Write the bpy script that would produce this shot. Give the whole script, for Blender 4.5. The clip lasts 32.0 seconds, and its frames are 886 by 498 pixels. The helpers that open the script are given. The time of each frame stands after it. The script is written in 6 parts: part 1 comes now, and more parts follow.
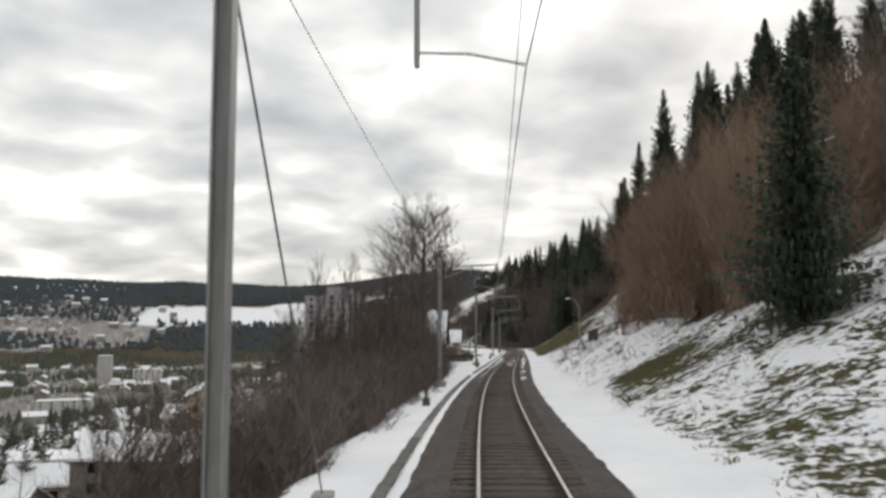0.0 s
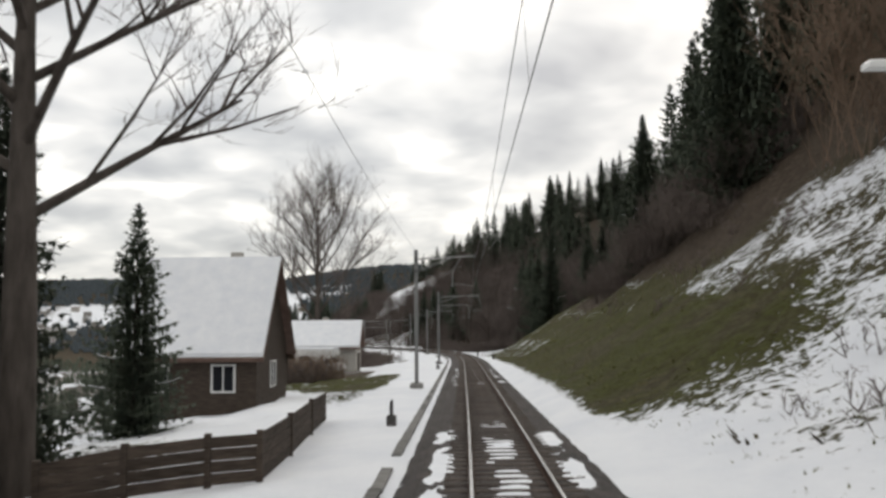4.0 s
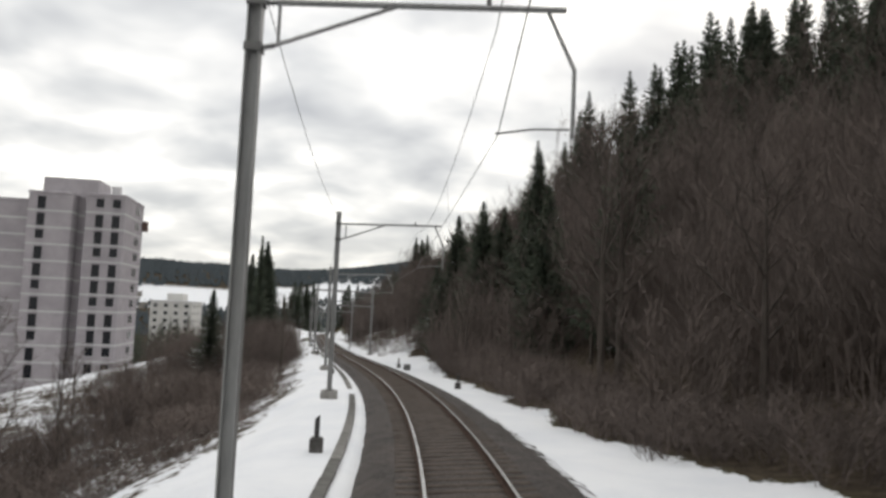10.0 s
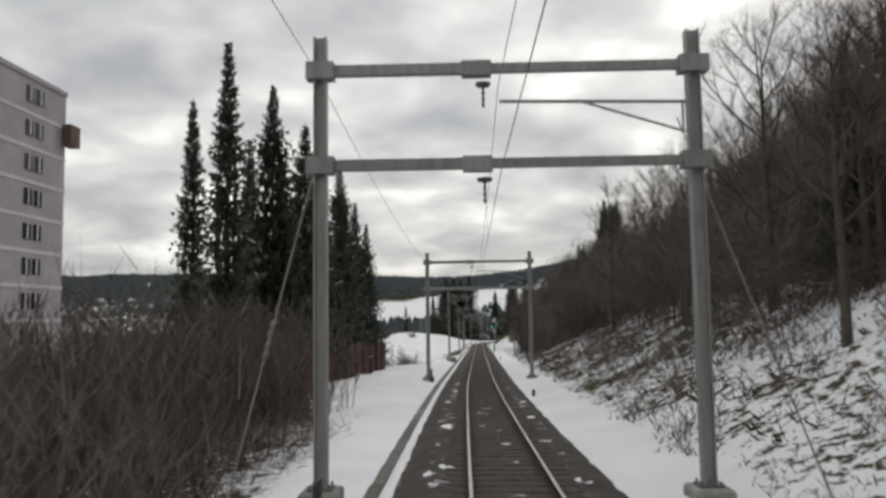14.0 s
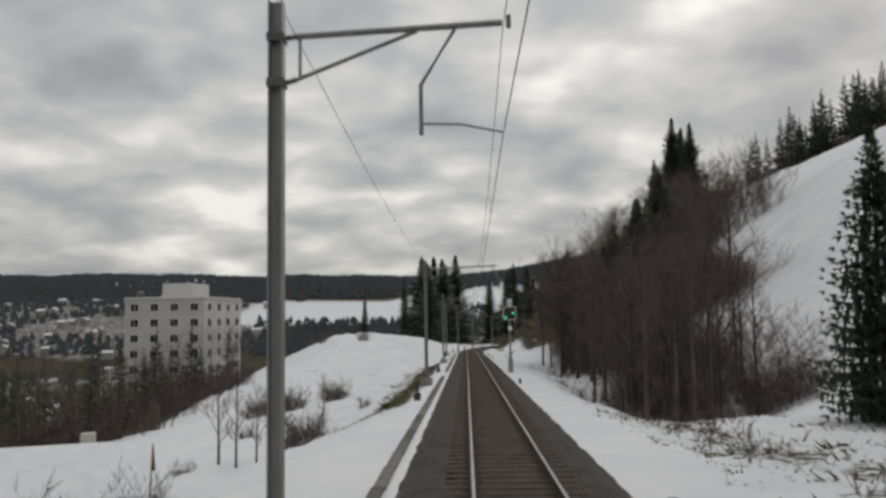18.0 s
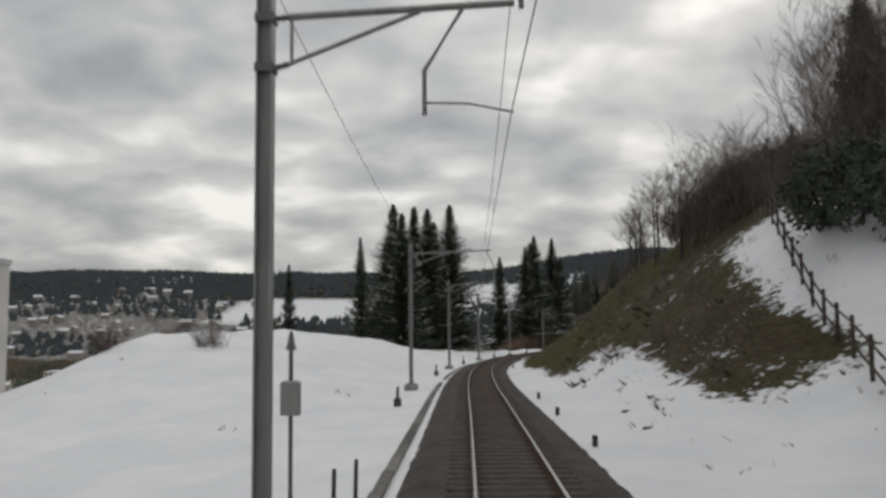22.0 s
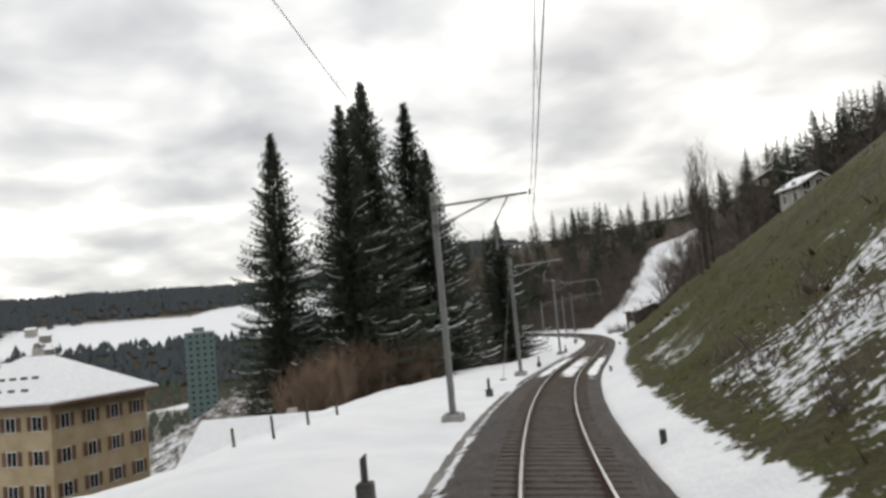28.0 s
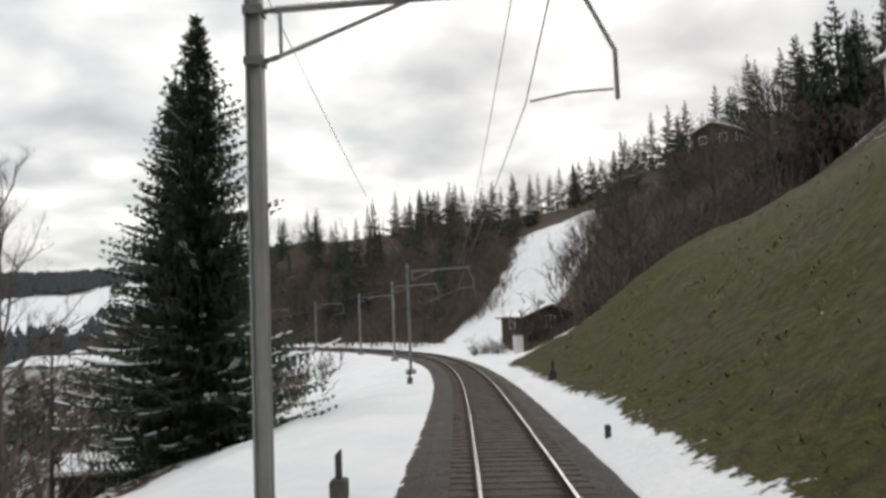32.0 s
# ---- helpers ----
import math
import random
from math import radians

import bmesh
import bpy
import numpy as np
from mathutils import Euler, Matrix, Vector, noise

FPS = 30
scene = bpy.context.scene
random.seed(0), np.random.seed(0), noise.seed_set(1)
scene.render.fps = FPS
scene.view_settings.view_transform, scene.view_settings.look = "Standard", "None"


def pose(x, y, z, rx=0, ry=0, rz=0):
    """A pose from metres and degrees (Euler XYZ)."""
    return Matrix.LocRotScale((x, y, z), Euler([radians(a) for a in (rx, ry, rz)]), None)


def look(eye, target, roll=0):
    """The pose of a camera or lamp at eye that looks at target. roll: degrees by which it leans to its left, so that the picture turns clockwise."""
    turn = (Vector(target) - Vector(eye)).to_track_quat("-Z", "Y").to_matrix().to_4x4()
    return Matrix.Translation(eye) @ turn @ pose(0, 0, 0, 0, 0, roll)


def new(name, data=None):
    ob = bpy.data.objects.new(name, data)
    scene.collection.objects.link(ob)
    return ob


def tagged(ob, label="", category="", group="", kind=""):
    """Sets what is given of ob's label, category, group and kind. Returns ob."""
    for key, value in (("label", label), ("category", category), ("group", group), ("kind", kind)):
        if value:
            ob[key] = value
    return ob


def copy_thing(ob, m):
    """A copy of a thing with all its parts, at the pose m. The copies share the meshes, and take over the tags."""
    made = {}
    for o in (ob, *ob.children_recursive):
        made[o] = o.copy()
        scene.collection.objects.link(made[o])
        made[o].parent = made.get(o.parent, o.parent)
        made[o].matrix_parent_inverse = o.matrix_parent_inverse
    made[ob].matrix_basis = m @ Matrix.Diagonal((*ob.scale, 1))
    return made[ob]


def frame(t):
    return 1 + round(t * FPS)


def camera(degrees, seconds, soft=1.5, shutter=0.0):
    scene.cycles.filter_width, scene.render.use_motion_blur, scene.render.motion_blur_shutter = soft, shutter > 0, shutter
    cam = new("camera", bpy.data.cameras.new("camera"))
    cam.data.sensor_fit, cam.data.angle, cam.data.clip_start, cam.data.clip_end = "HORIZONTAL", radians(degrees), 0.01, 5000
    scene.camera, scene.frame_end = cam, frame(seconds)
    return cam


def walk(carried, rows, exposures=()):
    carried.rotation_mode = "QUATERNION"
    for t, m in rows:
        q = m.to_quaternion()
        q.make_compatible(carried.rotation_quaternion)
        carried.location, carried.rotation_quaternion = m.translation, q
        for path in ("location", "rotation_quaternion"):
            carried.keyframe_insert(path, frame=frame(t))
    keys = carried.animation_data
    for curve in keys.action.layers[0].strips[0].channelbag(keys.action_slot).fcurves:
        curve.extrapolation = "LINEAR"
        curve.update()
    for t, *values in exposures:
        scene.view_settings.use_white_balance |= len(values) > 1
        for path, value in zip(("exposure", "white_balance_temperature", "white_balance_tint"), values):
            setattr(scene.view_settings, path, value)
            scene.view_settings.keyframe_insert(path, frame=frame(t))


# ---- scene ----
cam = camera(58.1, 32.0, soft=3.0, shutter=0.12)
PATH = [
    (0.0, pose(0.00, 0.00, 2.61, 94.88, 0.00, 0.00)),
    (0.5, pose(0.41, 11.14, 2.34, 94.86, 0.40, -0.31)),
    (1.0, pose(0.93, 22.31, 2.06, 94.84, 0.70, -0.82)),
    (1.5, pose(1.58, 33.51, 1.78, 94.82, 0.90, -1.45)),
    (2.0, pose(2.38, 44.74, 1.49, 94.80, 1.10, -2.15)),
    (2.5, pose(3.32, 56.00, 1.20, 94.78, 1.00, -2.85)),
    (3.0, pose(4.39, 67.29, 0.90, 94.76, 0.80, -3.47)),
    (3.5, pose(5.53, 78.61, 0.60, 94.74, 0.40, -3.92)),
    (4.0, pose(6.71, 89.97, 0.29, 94.72, 0.50, -4.16)),
    (4.5, pose(7.88, 101.37, -0.02, 94.70, 0.60, -4.20)),
    (5.0, pose(9.03, 112.84, -0.34, 94.68, 0.70, -4.10)),
    (5.5, pose(10.16, 124.38, -0.66, 94.66, 0.80, -3.99)),
    (6.0, pose(11.29, 135.97, -0.99, 94.64, 0.80, -3.95)),
    (6.5, pose(12.42, 147.62, -1.33, 94.62, 0.90, -3.93)),
    (7.0, pose(13.56, 159.33, -1.67, 94.59, 1.00, -3.93)),
    (7.5, pose(14.70, 171.11, -2.02, 94.57, 1.00, -3.90)),
    (8.0, pose(15.81, 182.95, -2.37, 94.55, 0.60, -3.75)),
    (8.5, pose(16.77, 194.76, -2.73, 94.58, -0.20, -3.20)),
    (9.0, pose(17.48, 206.44, -3.07, 94.60, -1.00, -2.22)),
    (9.5, pose(17.89, 218.00, -3.40, 94.62, -1.80, -0.83)),
    (10.0, pose(17.92, 229.42, -3.73, 94.64, -2.60, 0.94)),
    (10.5, pose(17.50, 240.70, -4.05, 94.67, -3.10, 2.97)),
    (11.0, pose(16.68, 251.82, -4.36, 94.69, -3.20, 5.04)),
    (11.5, pose(15.46, 262.75, -4.66, 94.71, -3.00, 7.10)),
    (12.0, pose(13.91, 273.50, -4.95, 94.74, -2.40, 9.05)),
    (12.5, pose(12.08, 284.12, -5.24, 94.76, -1.60, 10.62)),
    (13.0, pose(10.08, 294.67, -5.52, 94.78, -0.70, 11.80)),
    (13.5, pose(7.98, 305.19, -5.80, 94.80, 0.20, 12.54)),
    (14.0, pose(5.84, 315.67, -6.07, 94.83, 0.80, 12.77)),
    (14.5, pose(3.73, 326.14, -6.34, 94.85, 1.30, 12.65)),
    (15.0, pose(1.66, 336.58, -6.60, 94.87, 1.50, 12.51)),
    (15.5, pose(-0.40, 347.00, -6.86, 94.89, 1.40, 12.48)),
    (16.0, pose(-2.41, 357.41, -7.11, 94.92, 1.27, 12.38)),
    (16.5, pose(-4.35, 367.82, -7.36, 94.92, 1.15, 12.19)),
    (17.0, pose(-6.25, 378.24, -7.61, 94.93, 1.02, 11.99)),
    (17.5, pose(-8.12, 388.68, -7.85, 94.94, 0.90, 11.87)),
    (18.0, pose(-9.99, 399.12, -8.10, 94.94, 0.90, 11.85)),
    (18.5, pose(-11.88, 409.56, -8.34, 94.95, 0.90, 11.89)),
    (19.0, pose(-13.76, 420.02, -8.59, 94.96, 0.80, 11.85)),
    (19.5, pose(-15.64, 430.48, -8.83, 94.97, 0.80, 11.84)),
    (20.0, pose(-17.52, 440.95, -9.07, 94.97, 0.90, 11.84)),
    (20.5, pose(-19.42, 451.43, -9.31, 94.98, 0.90, 11.87)),
    (21.0, pose(-21.31, 461.92, -9.55, 94.99, 0.80, 11.87)),
    (21.5, pose(-23.20, 472.44, -9.79, 94.99, 0.70, 11.85)),
    (22.0, pose(-25.11, 482.97, -10.03, 95.00, 0.60, 11.89)),
    (22.5, pose(-27.01, 493.51, -10.27, 95.01, 0.80, 11.89)),
    (23.0, pose(-28.92, 504.08, -10.50, 95.01, 0.80, 11.87)),
    (23.5, pose(-30.83, 514.66, -10.74, 95.02, 0.90, 11.88)),
    (24.0, pose(-32.72, 525.26, -10.97, 95.03, 1.50, 11.80)),
    (24.5, pose(-34.49, 535.88, -11.21, 95.02, 2.40, 11.28)),
    (25.0, pose(-36.06, 546.51, -11.44, 95.00, 3.12, 10.30)),
    (25.5, pose(-37.34, 557.14, -11.68, 94.99, 3.85, 8.90)),
    (26.0, pose(-38.29, 567.78, -11.92, 94.98, 4.57, 7.20)),
    (26.5, pose(-38.86, 578.43, -12.16, 94.97, 5.30, 5.34)),
    (27.0, pose(-39.02, 589.06, -12.40, 94.95, 5.30, 3.47)),
    (27.5, pose(-38.86, 599.67, -12.65, 94.94, 5.30, 1.60)),
    (28.0, pose(-38.37, 610.23, -12.90, 94.93, 5.30, -0.23)),
    (28.5, pose(-37.56, 620.63, -13.14, 94.91, 5.30, -1.99)),
    (29.0, pose(-36.41, 630.73, -13.38, 94.90, 5.30, -3.77)),
    (29.5, pose(-35.02, 640.53, -13.62, 94.89, 5.30, -5.58)),
    (30.0, pose(-33.36, 650.01, -13.85, 94.88, 5.20, -7.35)),
    (30.5, pose(-31.46, 659.19, -14.08, 94.86, 4.60, -8.88)),
    (31.0, pose(-29.51, 668.07, -14.31, 94.85, 3.90, -10.06)),
    (31.5, pose(-27.58, 676.68, -14.53, 94.84, 3.20, -10.95)),
    (32.0, pose(-25.65, 685.01, -14.74, 94.83, 2.40, -11.58)),
]
walk(cam, PATH, [(0, -0.1), (2, -0.05), (6, -0.05), (8, 0.05), (11, 0.05), (14, -0.3), (18, -0.7), (22.5, -0.64), (24.5, -0.4), (26.5, 0.08), (28, 0.0), (30, 0.1), (32, 0.02)])

# ---- light: an overcast winter sky with a faint sun behind the cloud ----
SUN_UP, SUN_TURN = radians(28), radians(25)
world = bpy.data.worlds.new("sky")
scene.world = world
world.use_nodes = True


def node(tree, kind, links=(), **values):
    """A node with its settings, fed by (input, socket) pairs."""
    n = tree.nodes.new(kind)
    for key, value in values.items():
        if key == "operation":
            n.operation = value
        elif key == "data_type":
            n.data_type = value
        elif key == "attribute_name":
            n.attribute_name = value
        else:
            n.inputs[key.replace("_", " ")].default_value = value
    for key, socket in links:
        tree.links.new(socket, n.inputs[key])
    return n


def math_node(tree, op, a, b=None):
    n = tree.nodes.new("ShaderNodeMath")
    n.operation = op
    for i, v in enumerate((a, b)):
        if v is None:
            continue
        if isinstance(v, (int, float)):
            n.inputs[i].default_value = v
        else:
            tree.links.new(v, n.inputs[i])
    return n.outputs[0]


def ramp(tree, fac, stops):
    n = tree.nodes.new("ShaderNodeValToRGB")
    tree.links.new(fac, n.inputs[0])
    el = n.color_ramp.elements
    while len(el) < len(stops):
        el.new(0.5)
    for e, (at, c) in zip(el, stops):
        e.position, e.color = at, (*c, 1) if len(c) == 3 else c
    return n.outputs[0]


def build_sky():
    t = world.node_tree
    t.nodes.clear()
    co = node(t, "ShaderNodeTexCoord")
    sep = node(t, "ShaderNodeSeparateXYZ", [(0, co.outputs["Generated"])])
    up = math_node(t, "ADD", math_node(t, "MAXIMUM", sep.outputs[2], 0.0), 0.26)
    flat = node(t, "ShaderNodeCombineXYZ", [(0, math_node(t, "DIVIDE", sep.outputs[0], up)), (1, math_node(t, "DIVIDE", sep.outputs[1], up))])
    big = node(t, "ShaderNodeTexNoise", [("Vector", flat.outputs[0])], Scale=1.1, Detail=2.0, Roughness=0.5)
    small = node(t, "ShaderNodeTexNoise", [("Vector", flat.outputs[0])], Scale=3.8, Detail=3.0, Roughness=0.45, Distortion=0.2)
    mixed = math_node(t, "ADD", math_node(t, "MULTIPLY", big.outputs[0], 0.5), math_node(t, "MULTIPLY", small.outputs[0], 0.5))
    cloud = ramp(t, mixed, [(0.35, (0.6, 0.605, 0.62)), (0.45, (0.84, 0.84, 0.83)), (0.53, (1.12, 1.1, 1.06)), (0.62, (1.7, 1.66, 1.56))])
    sky = node(t, "ShaderNodeTexSky")
    sky.sky_type, sky.sun_disc, sky.sun_elevation, sky.sun_rotation = "NISHITA", False, SUN_UP, SUN_TURN
    dim = node(t, "ShaderNodeVectorMath", [(0, sky.outputs[0])], operation="SCALE")
    dim.inputs["Scale"].default_value = 0.1
    mix = node(t, "ShaderNodeMix", [(6, dim.outputs[0]), (7, cloud)], data_type="RGBA")
    mix.inputs[0].default_value = 0.9
    # an overcast sky is darker towards the horizon
    rise = math_node(t, "ADD", math_node(t, "MULTIPLY", math_node(t, "MAXIMUM", sep.outputs[2], 0.0), 0.5), 0.82)
    bg = node(t, "ShaderNodeBackground", [(0, mix.outputs[2]), (1, rise)])
    node(t, "ShaderNodeOutputWorld", [(0, bg.outputs[0])])


build_sky()
sun = new("sun", bpy.data.lights.new("sun", "SUN"))
sun.data.energy, sun.data.angle, sun.data.color = 0.8, radians(25), (1.0, 0.96, 0.9)
sun.matrix_world = look((0, 0, 0), (-math.sin(SUN_TURN) * math.cos(SUN_UP), -math.cos(SUN_TURN) * math.cos(SUN_UP), -math.sin(SUN_UP)))


# ---- materials ----
def material(name, colors, rough=0.8, scale=3.0, fine=0.0, bump=0.0, metal=0.0, spread=0.0, detail=5.0, stretch=(1, 1, 1), backlit=0.0):
    """A surface whose colour wanders between the colours given, with grain, bump and a change from object to object."""
    m = bpy.data.materials.new(name)
    m.use_nodes = True
    t = m.node_tree
    b = t.nodes["Principled BSDF"]
    b.inputs["Roughness"].default_value, b.inputs["Metallic"].default_value = rough, metal
    b.inputs["Specular IOR Level"].default_value = 0.12 if rough > 0.7 else 0.5
    co = node(t, "ShaderNodeTexCoord")
    size = node(t, "ShaderNodeMapping", [(0, co.outputs["Object"])])
    size.inputs["Scale"].default_value = stretch
    n = node(t, "ShaderNodeTexNoise", [("Vector", size.outputs[0])], Scale=scale, Detail=detail, Roughness=0.6)
    steps = len(colors) - 1
    c = ramp(t, n.outputs[0], [(0.3 + 0.4 * i / max(steps, 1), k) for i, k in enumerate(colors)])
    if spread:
        info = node(t, "ShaderNodeObjectInfo")
        hsv = node(t, "ShaderNodeHueSaturation", [("Color", c), ("Value", math_node(t, "ADD", math_node(t, "MULTIPLY", info.outputs["Random"], 2 * spread), 1 - spread))])
        c = hsv.outputs[0]
    t.links.new(c, b.inputs["Base Color"])
    if bump:
        g = node(t, "ShaderNodeTexNoise", [("Vector", size.outputs[0])], Scale=fine or scale * 8, Detail=4.0)
        bm_ = node(t, "ShaderNodeBump", [("Height", g.outputs[0])], Strength=bump, Distance=0.05)
        t.links.new(bm_.outputs[0], b.inputs["Normal"])
    return m


def ground_material():
    """Snow over winter grass and leaf litter: the cover attribute says how much of the grass shows, litter how brown it is."""
    m = bpy.data.materials.new("snow_and_grass")
    m.use_nodes = True
    t = m.node_tree
    b = t.nodes["Principled BSDF"]
    b.inputs["Roughness"].default_value, b.inputs["Specular IOR Level"].default_value = 0.85, 0.08
    co = node(t, "ShaderNodeTexCoord").outputs["Object"]
    cover = node(t, "ShaderNodeAttribute", attribute_name="cover").outputs["Fac"]
    litter = node(t, "ShaderNodeAttribute", attribute_name="litter").outputs["Fac"]
    n1 = node(t, "ShaderNodeTexNoise", [("Vector", co)], Scale=0.3, Detail=6.0, Roughness=0.62).outputs[0]
    n2 = node(t, "ShaderNodeTexNoise", [("Vector", co)], Scale=2.6, Detail=6.0, Roughness=0.7).outputs[0]
    n3 = node(t, "ShaderNodeTexNoise", [("Vector", co)], Scale=14.0, Detail=4.0, Roughness=0.7).outputs[0]
    blend = math_node(t, "ADD", math_node(t, "MULTIPLY", n1, 0.42), math_node(t, "MULTIPLY", n2, 0.58))
    edge = math_node(t, "ADD", cover, math_node(t, "MULTIPLY", math_node(t, "SUBTRACT", blend, 0.5), 3.2))
    fac = ramp(t, edge, [(0.44, (0, 0, 0)), (0.56, (1, 1, 1))])
    grass = ramp(t, math_node(t, "ADD", math_node(t, "MULTIPLY", n2, 0.6), math_node(t, "MULTIPLY", n3, 0.4)),
                 [(0.3, (0.018, 0.015, 0.005)), (0.43, (0.036, 0.034, 0.008)), (0.54, (0.052, 0.058, 0.011)), (0.72, (0.09, 0.092, 0.022))])
    brown = ramp(t, n2, [(0.3, (0.028, 0.021, 0.016)), (0.5, (0.058, 0.044, 0.034)), (0.7, (0.11, 0.086, 0.067))])
    worn = ramp(t, n1, [(0.42, (0, 0, 0)), (0.62, (0.55, 0.55, 0.55))])
    litter = math_node(t, "MAXIMUM", litter, worn)
    earth = node(t, "ShaderNodeMix", [(0, litter), (6, grass), (7, brown)], data_type="RGBA").outputs[2]
    snow = ramp(t, n1, [(0.25, (0.6, 0.62, 0.66)), (0.6, (0.7, 0.71, 0.73))])
    col = node(t, "ShaderNodeMix", [(0, fac), (6, snow), (7, earth)], data_type="RGBA").outputs[2]
    t.links.new(col, b.inputs["Base Color"])
    rough_bump = math_node(t, "ADD", math_node(t, "MULTIPLY", n3, math_node(t, "ADD", math_node(t, "MULTIPLY", fac, 0.8), 0.06)), math_node(t, "MULTIPLY", n2, 0.4))
    bp = node(t, "ShaderNodeBump", [("Height", rough_bump)], Strength=0.7, Distance=0.16)
    t.links.new(bp.outputs[0], b.inputs["Normal"])
    return m


def ballast_material():
    m = bpy.data.materials.new("ballast")
    m.use_nodes = True
    t = m.node_tree
    b = t.nodes["Principled BSDF"]
    b.inputs["Roughness"].default_value = 0.9
    co = node(t, "ShaderNodeTexCoord").outputs["Object"]
    cover = node(t, "ShaderNodeAttribute", attribute_name="cover").outputs["Fac"]
    cells = node(t, "ShaderNodeTexVoronoi", [("Vector", co)], Scale=17.0)
    n1 = node(t, "ShaderNodeTexNoise", [("Vector", co)], Scale=1.2, Detail=6.0).outputs[0]
    stone = node(t, "ShaderNodeHueSaturation", [("Color", ramp(t, n1, [(0.3, (0.026, 0.021, 0.019)), (0.7, (0.058, 0.047, 0.041))])),
                 ("Value", math_node(t, "ADD", math_node(t, "MULTIPLY", node(t, "ShaderNodeSeparateColor", [(0, cells.outputs["Color"])]).outputs[0], 0.9), 0.5))])
    edge = math_node(t, "ADD", cover, math_node(t, "MULTIPLY", math_node(t, "SUBTRACT", node(t, "ShaderNodeTexNoise", [("Vector", co)], Scale=1.6, Detail=8.0, Roughness=0.7).outputs[0], 0.5), 2.6))
    fac = ramp(t, edge, [(0.46, (0, 0, 0)), (0.54, (1, 1, 1))])
    col = node(t, "ShaderNodeMix", [(0, fac), (6, stone.outputs[0])], data_type="RGBA")
    col.inputs[7].default_value = (0.66, 0.67, 0.7, 1)
    t.links.new(col.outputs[2], b.inputs["Base Color"])
    bp = node(t, "ShaderNodeBump", [("Height", cells.outputs["Distance"])], Strength=1.0, Distance=0.05)
    t.links.new(bp.outputs[0], b.inputs["Normal"])
    return m


GROUND, BALLAST = ground_material(), ballast_material()
SNOW = material("snow", [(0.62, 0.64, 0.68), (0.72, 0.73, 0.75)], 0.7, 1.5, bump=0.3, fine=6)
STEEL = material("galvanised_steel", [(0.2, 0.2, 0.2), (0.3, 0.3, 0.295)], 0.6, 2.5, bump=0.1, metal=0.3, stretch=(3, 3, 0.6), spread=0.15)
DARK_STEEL = material("weathered_steel", [(0.1, 0.1, 0.1), (0.17, 0.17, 0.165)], 0.6, 4, metal=0.4)
RAIL_HEAD = material("polished_rail", [(0.42, 0.41, 0.4), (0.56, 0.55, 0.54)], 0.25, 1.0, metal=1.0, stretch=(6, 0.4, 6))
RAIL_SIDE = material("rusty_rail", [(0.035, 0.022, 0.016), (0.07, 0.042, 0.03)], 0.85, 5, bump=0.2)
SLEEPER = material("sleeper", [(0.04, 0.032, 0.027), (0.08, 0.065, 0.055)], 0.85, 3.5, bump=0.4, fine=30, spread=0.2)
DARK_CONCRETE = material("weathered_concrete", [(0.05, 0.048, 0.045), (0.11, 0.105, 0.1)], 0.9, 4, bump=0.3, fine=25, spread=0.2)
TROUGH = material("trough_concrete", [(0.09, 0.086, 0.08), (0.2, 0.195, 0.185)], 0.9, 2.5, bump=0.3, fine=25, spread=0.35)
CONCRETE = material("concrete", [(0.18, 0.175, 0.165), (0.32, 0.31, 0.295)], 0.85, 3, bump=0.3, fine=25, spread=0.12)
WIRE = material("wire", [(0.12, 0.12, 0.12), (0.2, 0.2, 0.2)], 0.5, 1, metal=0.6)
BLACK = material("black_paint", [(0.018, 0.018, 0.018), (0.035, 0.034, 0.033)], 0.6, 6)
BARK = material("bark", [(0.045, 0.038, 0.033), (0.115, 0.098, 0.086)], 0.95, 2.5, bump=0.5, fine=12, stretch=(1, 1, 0.25), spread=0.2)
TWIG = material("twigs", [(0.077, 0.064, 0.059), (0.175, 0.143, 0.128)], 0.95, 0.8, spread=0.2)
RUSSET = material("russet_twigs", [(0.135, 0.098, 0.073), (0.27, 0.195, 0.143)], 0.95, 0.8, spread=0.2)
WOODEN = material("dark_boards", [(0.035, 0.028, 0.023), (0.09, 0.07, 0.056)], 0.85, 2, bump=0.3, stretch=(1, 1, 6), spread=0.2)
RED_FENCE = material("rust_red_boards", [(0.035, 0.015, 0.012), (0.11, 0.042, 0.031)], 0.85, 1.5, bump=0.3, stretch=(1, 1, 3), spread=0.35)
PLASTER = material("plaster", [(0.36, 0.34, 0.31), (0.5, 0.48, 0.44)], 0.9, 0.5, bump=0.1, fine=20, spread=0.12)
TOWNWALL = material("grey_plaster", [(0.2, 0.185, 0.17), (0.32, 0.3, 0.275)], 0.9, 0.5, bump=0.1, fine=20, spread=0.35)
SHUTTER = material("brown_shutter", [(0.1, 0.05, 0.025), (0.17, 0.085, 0.045)], 0.7, 3, stretch=(1, 1, 8), spread=0.2)
OCHRE = material("ochre_plaster", [(0.4, 0.315, 0.2), (0.53, 0.44, 0.3)], 0.9, 0.5, bump=0.1, fine=20)
YELLOW = material("yellow_plaster", [(0.5, 0.32, 0.06), (0.6, 0.4, 0.1)], 0.9, 0.5)
TOWER = material("lilac_grey_concrete", [(0.27, 0.25, 0.265), (0.36, 0.335, 0.35)], 0.9, 0.4, bump=0.1, fine=8)
PALE = material("pale_band", [(0.42, 0.41, 0.42), (0.5, 0.49, 0.49)], 0.9, 0.6)
WHITEWALL = material("white_render", [(0.44, 0.43, 0.41), (0.56, 0.55, 0.53)], 0.9, 0.3, bump=0.08, fine=12)
